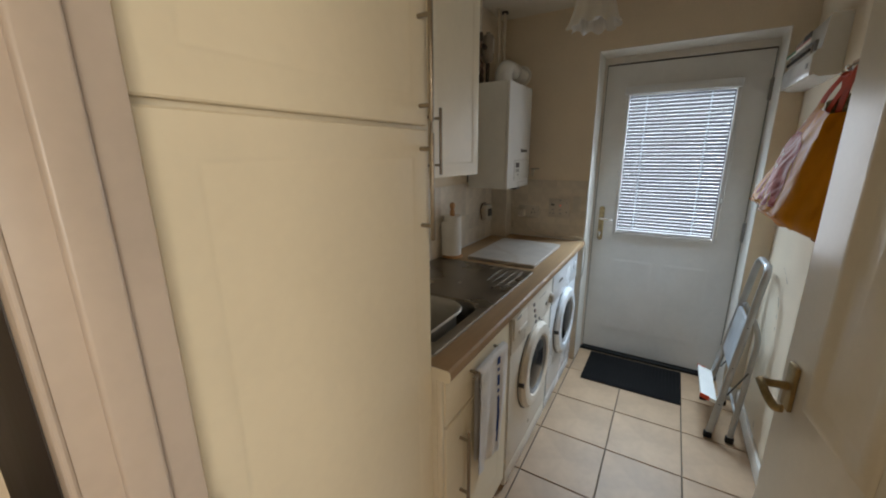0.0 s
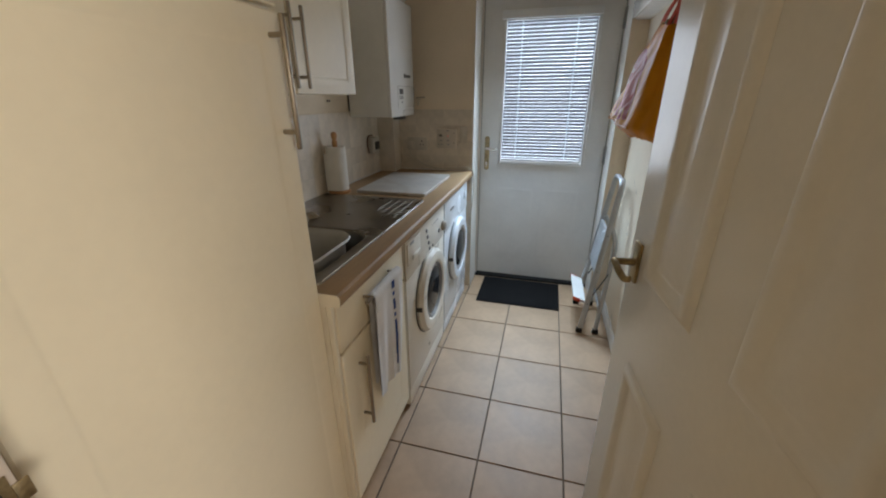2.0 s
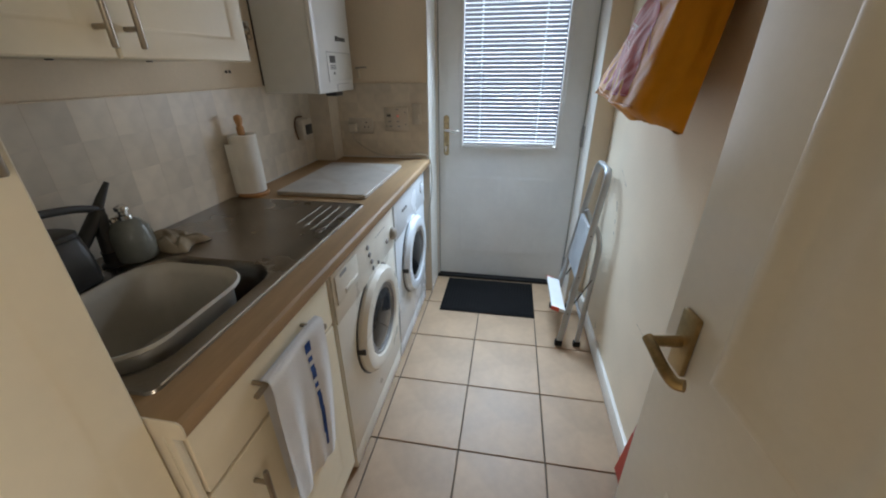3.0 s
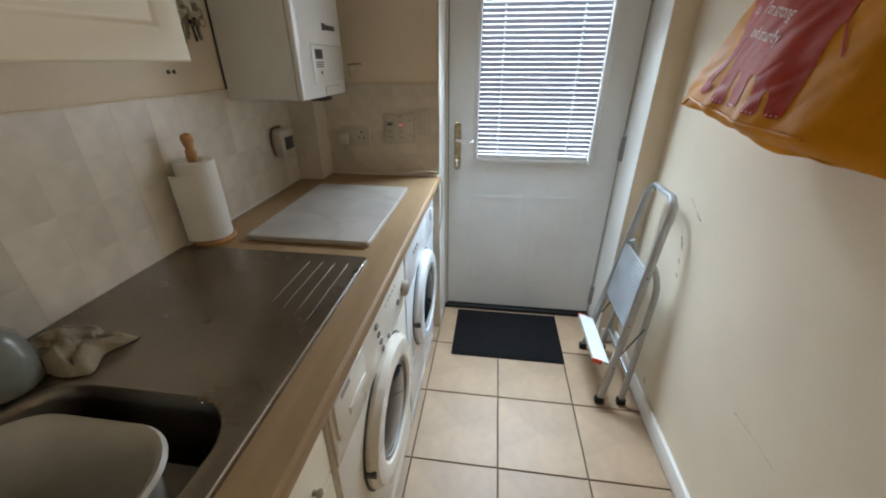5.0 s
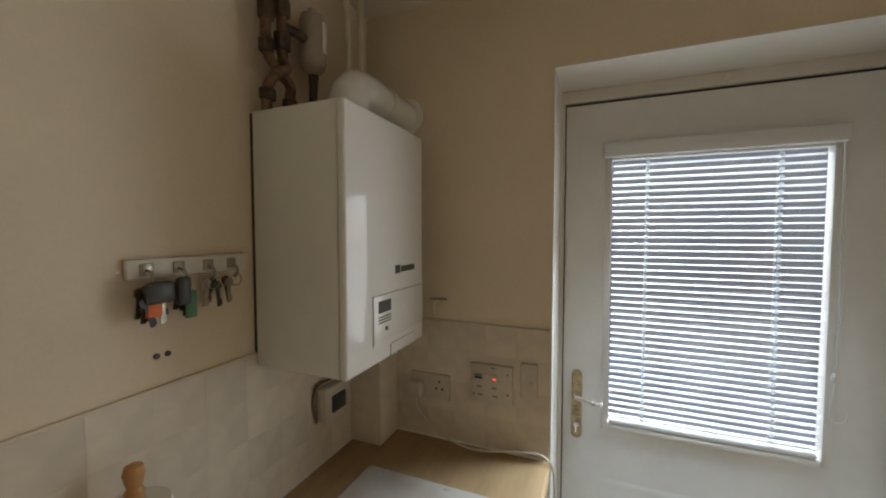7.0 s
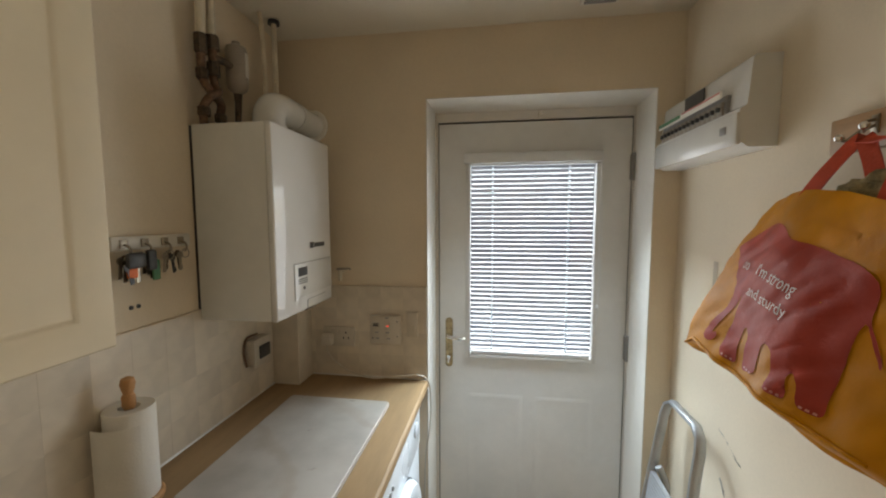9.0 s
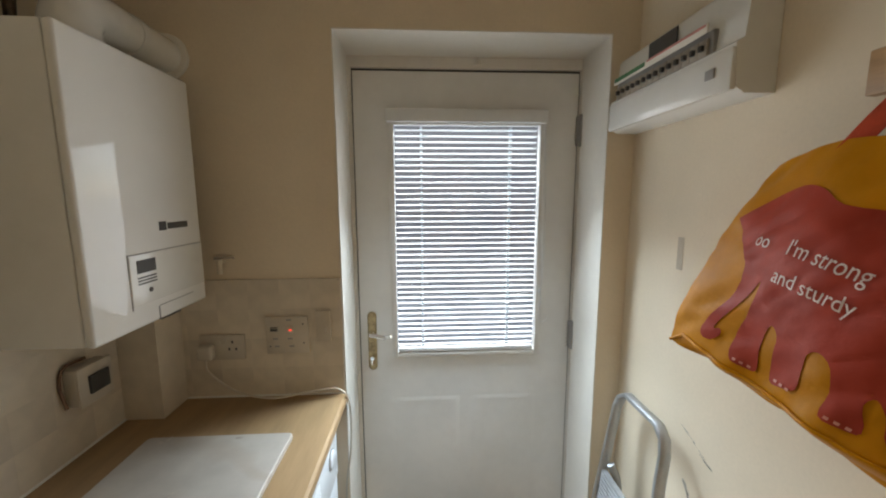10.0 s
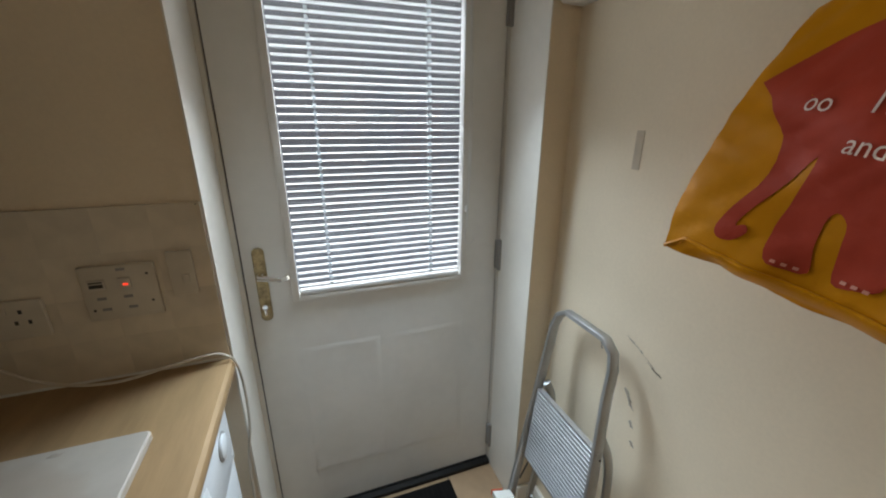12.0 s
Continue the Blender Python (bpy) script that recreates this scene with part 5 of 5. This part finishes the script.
def shopping_bag():
    c = thing("shopping_bag", (0.64, 1.98, 1.25), "full orange woven plastic shopping bag with a maroon animal print", "bag")
    n = 44
    bm = bmesh.new()
    vs = [[bm.verts.new(bag_face(i / n, j / n)) for i in range(n + 1)] for j in range(n + 1)]
    for a, b in zip(vs, vs[1:]):
        for i in range(n):
            bm.faces.new((a[i], a[i + 1], b[i + 1], b[i]))
    back = [Vector((0.738, 2.26, 1.60)), Vector((0.715, 1.79, 1.60)), Vector((0.620, 1.678, 1.228)), Vector((0.730, 2.27, 1.30))]

    def patch(q, m=10, amp=0.006, seed=0.0, nrm=Vector((0, 0, 0))):
        ws = []
        for j in range(m + 1):
            row = []
            for i in range(m + 1):
                s, t = i / m, j / m
                p = q[0](t).lerp(q[1](t), s)
                row.append(bm.verts.new(p + nrm * (amp * noise.noise((s * 4, t * 4, seed)) + 0.012 * math.sin(math.pi * s) * math.sin(math.pi * t)) * (1 if 0 < i < m else 0)))
            ws.append(row)
        for a, b in zip(ws, ws[1:]):
            for i in range(m):
                bm.faces.new((a[i], a[i + 1], b[i + 1], b[i]))

    patch((lambda t: bag_face(1, t), lambda t: back[1].lerp(back[2], t)), 44, 0.012, 5.0, Vector((0, -1, 0)))        # near gusset
    patch((lambda t: bag_face(0, t), lambda t: back[0].lerp(back[3], t)), 44, 0.010, 7.0, Vector((0, 1, 0)))         # far gusset
    patch((lambda t: bag_face(t, 1), lambda t: back[3].lerp(back[2], t)), 44, 0.008, 9.0, Vector((0, 0, -1.7)))        # base
    bm.faces.new([bm.verts.new(p) for p in back])
    bmesh.ops.remove_doubles(bm, verts=bm.verts, dist=0.0015)
    part("body", bm, M_BAG, c, smooth=50)
    # piped seam along the lower edge
    part("seam", tube(bmesh.new(), [bag_face(k / 44, 0.925 + 0.075 * max(0.0, 1 - k / 3), 0.001) for k in range(45)], 0.0032, 6), M_BAG, c)

    # plain animal silhouette
    outline = [(0.0, 0.275), (0.10, 0.20), (0.20, 0.155), (0.29, 0.17), (0.37, 0.215), (0.55, 0.225), (0.71, 0.25), (0.78, 0.315), (0.805, 0.42), (0.850, 0.505), (0.890, 0.580), (0.886, 0.590), (0.843, 0.518), (0.802, 0.450), (0.80, 0.60), (0.815, 0.75), (0.828, 0.85),
               (0.79, 0.868), (0.745, 0.855), (0.715, 0.78), (0.685, 0.745), (0.672, 0.775), (0.700, 0.855), (0.665, 0.872), (0.610, 0.868), (0.598, 0.79), (0.575, 0.715), (0.530, 0.685), (0.503, 0.715), (0.512, 0.775), (0.520, 0.845),
               (0.48, 0.868), (0.435, 0.872), (0.412, 0.78), (0.392, 0.705), (0.362, 0.68), (0.352, 0.72), (0.365, 0.79), (0.385, 0.87), (0.34, 0.883), (0.285, 0.872), (0.262, 0.77), (0.264, 0.66), (0.262, 0.535), (0.226, 0.635), (0.184, 0.745), (0.176, 0.80), (0.198, 0.79), (0.212, 0.815),
               (0.185, 0.858), (0.145, 0.862), (0.125, 0.82), (0.138, 0.74), (0.168, 0.61), (0.150, 0.48), (0.09, 0.41), (0.05, 0.34)]
    outline = [(p.x, p.y) for p in smooth_path([(a, b, 0) for a, b in outline + outline[:1]], 3)[:-1]]
    shape = bmesh.new()
    face = shape.faces.new([shape.verts.new((a, b, 0)) for a, b in outline])
    shape.normal_update()
    bmesh.ops.triangulate(shape, faces=[face])
    for _ in range(5):
        bmesh.ops.subdivide_edges(shape, edges=[e for e in shape.edges if e.calc_length() > 0.032], cuts=1)
        bmesh.ops.triangulate(shape, faces=shape.faces)
    for vtx in shape.verts:
        vtx.co = on_print(vtx.co.x, vtx.co.y, 0.0014)
    part("animal_print", shape, M_MAROON, c, "maroon animal silhouette", smooth=60)

    def words(text, u0, v0, size, slant):
        cu = bpy.data.curves.new("words", "FONT")
        cu.body, cu.size = text, size
        cu.resolution_u = 3
        ob = new("words", cu)
        me = bpy.data.meshes.new_from_object(ob.evaluated_get(bpy.context.evaluated_depsgraph_get()))
        bpy.data.objects.remove(ob)
        b = bmesh.new()
        b.from_mesh(me)
        for vtx in b.verts:
            a, h = vtx.co.x, vtx.co.y
            vtx.co = on_print(u0 + a, v0 - h * 1.35 + slant * a, 0.0034)
        part("lettering", b, M_LETTER, c, "pale printed words", smooth=0)

    for u0, u1, vv in ((0.30, 0.375, 0.868), (0.445, 0.512, 0.858), (0.62, 0.69, 0.860), (0.755, 0.82, 0.856)):
        bm = bmesh.new()
        for k in range(3):
            a = u0 + (u1 - u0) * (k + 0.2) / 3
            rings(bm, [[on_print(a + d, vv + h, 0.0028) for d in (0.0, 0.006, 0.012)] for h in (-0.005, 0.005)], False)
        part("printed_toes", bm, M_NAIL, c, "pale printed dashes")
    words("oo", 0.158, 0.398, 0.060, 0.10)
    words("I'm strong", 0.305, 0.405, 0.060, 0.12)
    words("and sturdy", 0.300, 0.515, 0.060, 0.10)
    bm = bmesh.new()
    lo = [[bag_face(0.46 + 0.16 * t, 0.135 + s * 0.022, 0.002) for t in [k / 8 for k in range(9)]] for s in (0, 1)]
    rings(bm, lo, False)
    part("faint_mark", bm, M_BAG, c)

    # red webbing handles
    def strap(pts, w=0.0135):
        P = smooth_path(pts, 8)
        lo = []
        for i, p in enumerate(P):
            d = (P[min(i + 1, len(P) - 1)] - P[max(i - 1, 0)]).normalized()
            s = Vector((-0.25, 1, 0.0))
            s = (s - d * s.dot(d)).normalized() * w
            nn = d.cross(s).normalized() * 0.0012
            lo.append([p - s + nn, p + s + nn, p + s - nn, p - s - nn])
        return rings(bmesh.new(), lo, True, True, True)

    part("handle", strap([tuple(bag_face(0.24, 0.09, -0.012)), (0.668, 2.115, 1.675), (0.692, 2.082, 1.728), (0.690, 2.060, 1.700), (0.690, 2.035, 1.62)]), M_RED, c, "red webbing handle")
    part("handle", strap([tuple(bag_face(0.60, 0.14, -0.02)), (0.665, 1.98, 1.66), (0.690, 1.965, 1.726), (0.670, 1.935, 1.68), (0.650, 1.900, 1.59)]), M_RED, c, "red webbing handle")
    part("handle", strap([(0.690, 2.082, 1.727), (0.692, 2.03, 1.720), (0.692, 1.968, 1.725)], 0.008), M_RED, c, "red webbing handle")
    # what the bag holds
    bm = bmesh.new()
    bmesh.ops.create_icosphere(bm, subdivisions=4, radius=1.0)
    for vtx in bm.verts:
        p = vtx.co.copy()
        k = 1 + 0.25 * noise.noise(p * 2.3) + 0.12 * noise.noise(p * 6)
        vtx.co = Vector((0.688 + 0.035 * p.x * k, 2.035 + 0.075 * p.y * k, 1.612 + 0.052 * p.z * k))
    solid("scarf", bm, M_OLIVE, "bunched olive fabric stuffed in the shopping bag", "scarf")


shopping_bag()


# ---- step ladder ----
def ladder():
    c = thing("step_ladder", (0.62, 2.6, 0), "folded two-step aluminium step ladder leaning on the wall", "step ladder")
    # leaning plane: from the feet up to the top bar
    def P(y, z, out=0.0):
        return Vector((0.567 + (0.693 - 0.567) * z / 0.935 - out, y, z))

    ya0, yc0, ya1, yc1 = 2.417, 2.782, 2.507, 2.752
    pts = [P(ya0, 0.025), P(ya0 + (ya1 - ya0) * 0.5, 0.45), P(ya1 - 0.004, 0.80), P(ya1, 0.875), P(ya1 + 0.012, 0.915), P(ya1 + 0.045, 0.938), P(yc1 - 0.045, 0.938), P(yc1 - 0.012, 0.915), P(yc1, 0.875), P(yc1 + 0.002, 0.80), P((yc0 + yc1) / 2, 0.45), P(yc0, 0.025)]

    def flat_rail(points, wide=0.0155, thick=0.009):
        pts2 = [Vector(p) for p in points]
        lo = []
        for i, p in enumerate(pts2):
            d = (pts2[min(i + 1, len(pts2) - 1)] - pts2[max(i - 1, 0)]).normalized()
            nx = Vector((-0.99, 0, 0.135))
            s = d.cross(nx).normalized()
            nx = s.cross(d).normalized()
            ring = []
            for a in range(12):
                t = 2 * math.pi * a / 12
                cx, sx = math.cos(t), math.sin(t)
                k = (abs(cx) ** 4 + abs(sx) ** 4) ** -0.25
                ring.append(p + nx * wide * cx * k + s * thick * sx * k)
            lo.append(ring)
        return rings(bmesh.new(), lo, True, True, True)

    part("front_rail", flat_rail(pts), M_ALU, c, smooth=40)
    rear = [(0.662, ya0 + 0.004, 0.025), (0.690, ya0 + 0.045, 0.40), (0.702, ya0 + 0.062, 0.545), (0.692, ya0 + 0.07, 0.62), (0.668, ya0 + 0.074, 0.675)]
    part("rear_rail", flat_rail(smooth_path(rear, 4), 0.012, 0.008), M_ALU, c, smooth=40)
    rear2 = [(x, yc0 + (ya0 - y) * 0.6, z) for x, y, z in rear]
    part("rear_rail", flat_rail(smooth_path(rear2, 4), 0.012, 0.008), M_ALU, c, smooth=40)
    part("rear_brace", tube(bmesh.new(), [(0.672, ya0 + 0.02, 0.15), (0.672, yc0 - 0.004, 0.15)], 0.008, 8), M_ALU, c)
    for p in ((0.567, ya0, 0), (0.567, yc0, 0), (0.662, ya0 + 0.004, 0), (0.662, yc0, 0)):
        part("rubber_foot", box(bmesh.new(), p[0] - 0.019, p[0] + 0.019, p[1] - 0.014, p[1] + 0.014, 0.0, 0.034, 0.006), M_BLACK, c, "black rubber foot")
    # ribbed platform, folded flat between the rails
    z0, z1 = 0.385, 0.648
    yl, yh = 2.475, 2.752

    def F(s, t, out):
        p = P(yl + (yh - yl) * s - 0.01 * (1 - t), z0 + (z1 - z0) * t, out - 0.006)
        return p

    plat = part("platform", rings(bmesh.new(), [[F(0, 0, 0), F(1, 0, 0), F(1, 1, 0), F(0, 1, 0)], [F(0, 0, 0.016), F(1, 0, 0.016), F(1, 1, 0.016), F(0, 1, 0.016)]], True, True, True), M_ALU, c, "ribbed aluminium platform")
    for k in range(19):
        t = 0.04 + 0.92 * k / 18
        part("rib", tube(bmesh.new(), [F(0.02, t, 0.017), F(0.98, t, 0.0165)], 0.0016, 6), M_ALU, plat)
    # lower tread, hanging half folded
    def L(s, t, h=0.0):
        a = P(2.445 + 0.325 * s, 0.19, 0.010)
        return a + Vector((-0.072 * t, 0, 0.022 * t)) + Vector((0, 0, h))

    tr = part("tread", rings(bmesh.new(), [[L(0, 0), L(1, 0), L(1, 1), L(0, 1)], [L(0, 0, 0.018), L(1, 0, 0.018), L(1, 1, 0.018), L(0, 1, 0.018)]], True, True, True), M_WHITE, c, "pale lower tread")
    for s0, s1 in ((-0.012, 0.0), (1.0, 1.012)):
        part("end_cap", rings(bmesh.new(), [[L(s0, 0.45, -0.002), L(s1, 0.45, -0.002), L(s1, 1.04, -0.002), L(s0, 1.04, -0.002)], [L(s0, 0.45, 0.021), L(s1, 0.45, 0.021), L(s1, 1.04, 0.021), L(s0, 1.04, 0.021)]], True, True, True), M_RED, tr, "red plastic end cap")
    for y in (2.452, 2.77):
        part("link_bar", tube(bmesh.new(), [P(y, 0.25, -0.02), Vector((0.688, y, 0.40))], 0.006, 8, 0.5), M_DARK, c)
    for z in (0.20, 0.41, 0.63):
        for y in (2.417 + 0.09 * z / 0.9 - 0.010, 2.782 - 0.03 * z / 0.9 + 0.010):
            part("rivet", lathe(bmesh.new(), [(0.004, 0), (0.003, 0.003)], Matrix.Translation(P(y, z, 0.0)) @ Matrix.Rotation(radians(90 if y < 2.6 else -90), 4, "X"), 8), M_DARK, c)


ladder()


# ---- floor mat, spotted board behind the inner door ----
bm = bmesh.new()
lo = [rrect(-0.133 + i, 0.452 - i, 2.640 + i, 3.040 - i, 0.006, h, 3) for i, h in ((0.0, 0.0005), (0.0, 0.006), (0.004, 0.009))]
rings(bm, lo, True, True, True)
dm = solid("door_mat", bm, M_MAT, "black ribbed door mat on the floor tiles", "mat")
for k in range(28):
    xx = -0.118 + 0.0202 * k
    part("rib", bx(xx, xx + 0.012, 2.655, 3.026, 0.0088, 0.0112), M_MAT, dm)


def spotted_board():
    c = thing("ironing_board", (0.70, 1.55, 0), "small ironing board with a pink spotted cover behind the door", "ironing board")

    def Q(s, t, out=0.0):
        half = 0.014 + 0.120 * (1 - t)
        return Vector((0.722 - out, 1.578 + (s - 0.5) * 2 * half, 0.02 + 0.625 * t))

    def band(t0, t1, out, m, s0=0.0, s1=1.0, label=""):
        lo = [[Q(s0, t0, d), Q(s1, t0, d), Q(s1, t1, d), Q(s0, t1, d)] for d in (0.0, out)]
        part("band", rings(bmesh.new(), lo, True, True, True), m, c, label)

    n = 16
    lo = []
    for out in (0.0, 0.022):
        lo.append([Q(0, k / n, out) for k in range(n + 1)] + [Q(1, 1 - k / n, out) for k in range(n + 1)])
    part("cover", rings(bmesh.new(), lo, True, True, True), M_PINK, c)
    band(0.0, 0.40, 0.0232, M_MAROON, label="dark red band")
    band(0.52, 0.60, 0.0230, M_NAIL)
    band(0.88, 1.0, 0.0234, M_WALL, label="pale gathered tip")
    for s, t, r, m in ((0.35, 0.66, 0.040, M_RED), (0.6, 0.20, 0.05, M_PINK), (0.3, 0.47, 0.022, M_PAPER)):
        p = Q(s, t, 0.0232)
        part("spot", lathe(bmesh.new(), [(r, 0), (r * 0.98, 0.0012), (0.0005, 0.0014)], Matrix.Translation(p) @ Matrix.Rotation(radians(-90), 4, "Y"), 20), m, c)
    p = Q(0.25, 0.93, 0.0234)
    part("tag", bx(p.x - 0.004, p.x, p.y - 0.012, p.y + 0.008, p.z - 0.018, p.z + 0.018), M_BLUE, c)


spotted_board()


# ---- ceiling lamp and vent ----
def pendant():
    cx, cy = -0.05, 1.70
    c = thing("pendant_lamp", (cx, cy, ZC), "white frosted pendant lamp shade with a frilled rim", "lamp")
    part("ceiling_rose", lathe(bmesh.new(), [(0.045, ZC), (0.043, ZC - 0.012), (0.020, ZC - 0.026), (0.006, ZC - 0.03)], Matrix.Translation((cx, cy, 0)), 24), M_PLASTIC, c)
    part("flex", tube(bmesh.new(), [(cx, cy, ZC - 0.028), (cx, cy, 2.09)], 0.0035, 8), M_PLASTIC, c)
    part("lamp_holder", lathe(bmesh.new(), [(0.012, 2.15), (0.017, 2.13), (0.017, 2.06), (0.014, 2.055)], Matrix.Translation((cx, cy, -0.055)), 16), M_PLASTIC, c)
    lo = []
    for r, z, w in ((0.022, 2.085, 0), (0.030, 2.088, 0), (0.052, 2.065, 0.001), (0.074, 2.02, 0.002), (0.088, 1.96, 0.004), (0.100, 1.915, 0.008), (0.112, 1.890, 0.013), (0.108, 1.890, 0.013), (0.096, 1.917, 0.008), (0.084, 1.962, 0.004), (0.070, 2.02, 0.002), (0.048, 2.062, 0.001)):
        lo.append([Vector((cx + 0.72 * (r + w * math.sin(10 * a)) * math.cos(a), cy + 0.72 * (r + w * math.sin(10 * a)) * math.sin(a), 2.09 - 0.85 * (2.09 - z) - 0.027 + 0.5 * w * math.cos(10 * a))) for a in [2 * math.pi * k / 80 for k in range(80)]])
    part("shade", rings(bmesh.new(), lo), M_SHADE, c, smooth=70)
    part("bulb", lathe(bmesh.new(), [(0.012, 2.06), (0.016, 2.04), (0.028, 2.01), (0.026, 1.985), (0.012, 1.97), (0.001, 1.967)], Matrix.Translation((cx, cy, -0.055)), 20), M_SHADE, c)


pendant()
c = thing("ceiling_vent", (0.42, 2.70, ZC), "small white extractor grille in the ceiling", "vent")
part("rim", box(bmesh.new(), 0.345, 0.475, 2.62, 2.76, ZC - 0.008, ZC - 0.0005, 0.003), M_PLASTIC, c)
for k in range(6):
    part("slat", box(bmesh.new(), 0.357, 0.463, 2.634 + 0.02 * k, 2.644 + 0.02 * k, ZC - 0.013, ZC - 0.008, 0.001), M_GREY, c)

# ---- marks on the wall ----
bm = bx(XR - 0.0012, XR - 0.0002, 2.590, 2.612, 1.365, 1.455)
solid("faded_patch", bm, M_PATCH, "pale tape mark on the painted wall", "mark")


def scuff(pts, w, seed):
    rnd = random.Random(seed)
    bm = bmesh.new()
    P = smooth_path([(XR - 0.0009, y, zz) for y, zz in pts], 5)
    lo = [[p + Vector((0, -w * (0.3 + rnd.random()), -w * 0.5 * rnd.random())), p + Vector((0, w * (0.3 + rnd.random()), w * 0.5 * rnd.random()))] for p in P]
    rings(bm, lo, False)
    solid("wall_scuff", bm, M_SCUFF, "dark scuff mark on the painted wall", "scuff", "scuffs on the wall")


scuff([(2.510, 0.936), (2.480, 0.922), (2.450, 0.908)], 0.004, 1)
scuff([(2.53, 0.945), (2.515, 0.935)], 0.010, 21)
scuff([(2.47, 0.66), (2.462, 0.648)], 0.006, 22)
scuff([(2.455, 0.906), (2.435, 0.898)], 0.013, 11)
scuff([(2.515, 0.80), (2.495, 0.77), (2.488, 0.755)], 0.008, 2)
scuff([(2.485, 0.72), (2.475, 0.70)], 0.006, 3)
scuff([(2.62, 0.88), (2.615, 0.86)], 0.004, 4)
scuff([(1.969, 0.495), (1.88, 0.50), (1.796, 0.494)], 0.0022, 5)
scuff([(2.46, 0.14), (2.445, 0.11)], 0.008, 6)

# ---- garden seen through the glass ----
structure("ground", bx(-400, 400, -400, 400, -0.3, -0.125), M_PAVE, "grey garden paving outside the back door", "ground")
h = thing("garden_wall", (0, 8.0, -0.12), "red brick side of a neighbouring house", "house")
bm = bmesh.new()
for r in range(48):
    for k in range(40):
        x = -4.4 + 0.225 * k + (0.1125 if r % 2 else 0)
        box(bm, x, x + 0.213, 8.0 + random.uniform(0, 0.006), 8.1, -0.12 + 0.075 * r, -0.12 + 0.075 * r + 0.064)
tagged(part("brickwork", bm, M_BRICK, h, smooth=0), kind="stuff")
part("mortar", bx(-4.4, 4.7, 8.012, 8.3, -0.12, 3.48), M_MORTAR, h)
part("roof_edge", box(bmesh.new(), -4.6, 4.9, 7.75, 8.4, 3.48, 3.58, 0.01), M_DARK, h)


# ---- tiles: floor, then wall ----
def tile_mesh(name, w, d, t, bev, material):
    bm = box(bmesh.new(), -w / 2, w / 2, -d / 2, d / 2, -t, 0)
    top = [e for e in bm.edges if all(v.co.z > -t / 2 for v in e.verts)]
    bmesh.ops.bevel(bm, geom=top, offset=bev, segments=1, affect="EDGES")
    me = bpy.data.meshes.new(name)
    bm.to_mesh(me)
    bm.free()
    me.materials.append(material)
    return me


def piece(me, parent, m):
    ob = new("tile", me)
    ob.parent = parent
    ob.matrix_basis = m


PX, PY, GAP = 0.336, 0.342, 0.0055
meshes = {}
for i in range(-3, 4):
    for j in range(-4, 7):
        x0, x1 = -0.223 + PX * i + GAP / 2, -0.223 + PX * (i + 1) - GAP / 2
        y0, y1 = 1.361 + PY * j + GAP / 2, 1.361 + PY * (j + 1) - GAP / 2
        x0, x1, y0, y1 = max(x0, XL), min(x1, XR - 0.001), max(y0, 0.305), min(y1, 3.10)
        if x1 - x0 < 0.02 or y1 - y0 < 0.02:
            continue
        key = (round(x1 - x0, 4), round(y1 - y0, 4))
        if key not in meshes:
            meshes[key] = tile_mesh("tile", *key, 0.008, 0.0016, M_TILE)
        piece(meshes[key], floor, Matrix.Translation(((x0 + x1) / 2, (y0 + y1) / 2, random.uniform(-0.0008, 0.0))))

# wall tiles: 100 mm squares behind the worktop
TW = 0.1005
wm = {}


def wall_tile(parent, centre, w, h, rot):
    key = (round(w, 4), round(h, 4))
    if key not in wm:
        wm[key] = tile_mesh("tile", *key, 0.006, 0.0003, M_WTILE)
    jig = Euler((random.uniform(-0.0008, 0.0008), random.uniform(-0.0008, 0.0008), 0)).to_matrix().to_4x4()
    piece(wm[key], parent, Matrix.Translation(centre) @ rot @ jig)


ROWS = [(TOP + 0.002 + TW * k, TOP + 0.002 + TW * (k + 1) - 0.0002) for k in range(4)]
for z0, z1 in ROWS:
    y = 2.738
    while y > 1.03:
        ya = max(1.028, y - TW + 0.0002)
        if y - ya > 0.01:
            wall_tile(wall_left, (XL + 0.008, (y + ya) / 2, (z0 + z1) / 2), z1 - z0, y - ya, Matrix.Rotation(radians(90), 4, "Y"))
        y -= TW
    x = -0.2275
    while x > -0.748:
        xa = max(-0.748, x - TW + 0.0002)
        if x - xa > 0.01:
            wall_tile(wall_back, ((x + xa) / 2, YB - 0.008, (z0 + z1) / 2), x - xa, z1 - z0, Matrix.Rotation(radians(90), 4, "X"))
        x -= TW
structure("trim_sealant", tube(tube(bmesh.new(), [(XL + 0.009, 1.03, TOP + 0.001), (XL + 0.009, 2.736, TOP + 0.001)], 0.004, 8), [(-0.746, YB - 0.009, TOP + 0.001), (-0.23, YB - 0.009, TOP + 0.001)], 0.004, 8), M_WHITE, "white sealant line where the tiles meet the worktop", "trim")
structure("trim_tile_edge", box(bmesh.new(), XL + 0.0005, XL + 0.0079, 1.028, 2.738, ROWS[-1][1], ROWS[-1][1] + 0.004, 0.001), M_WALL, "thin pale edging along the top of the wall tiles", "trim")
bm = bx(XL + 0.0002, XL + 0.0077, 1.028, 2.738, TOP, ROWS[-1][1])
box(bm, -0.748, -0.2275, YB - 0.0077, YB - 0.0002, TOP, ROWS[-1][1])
structure("tile_bed", bm, M_WGROUT, "pale grout between the wall tiles", "wall")
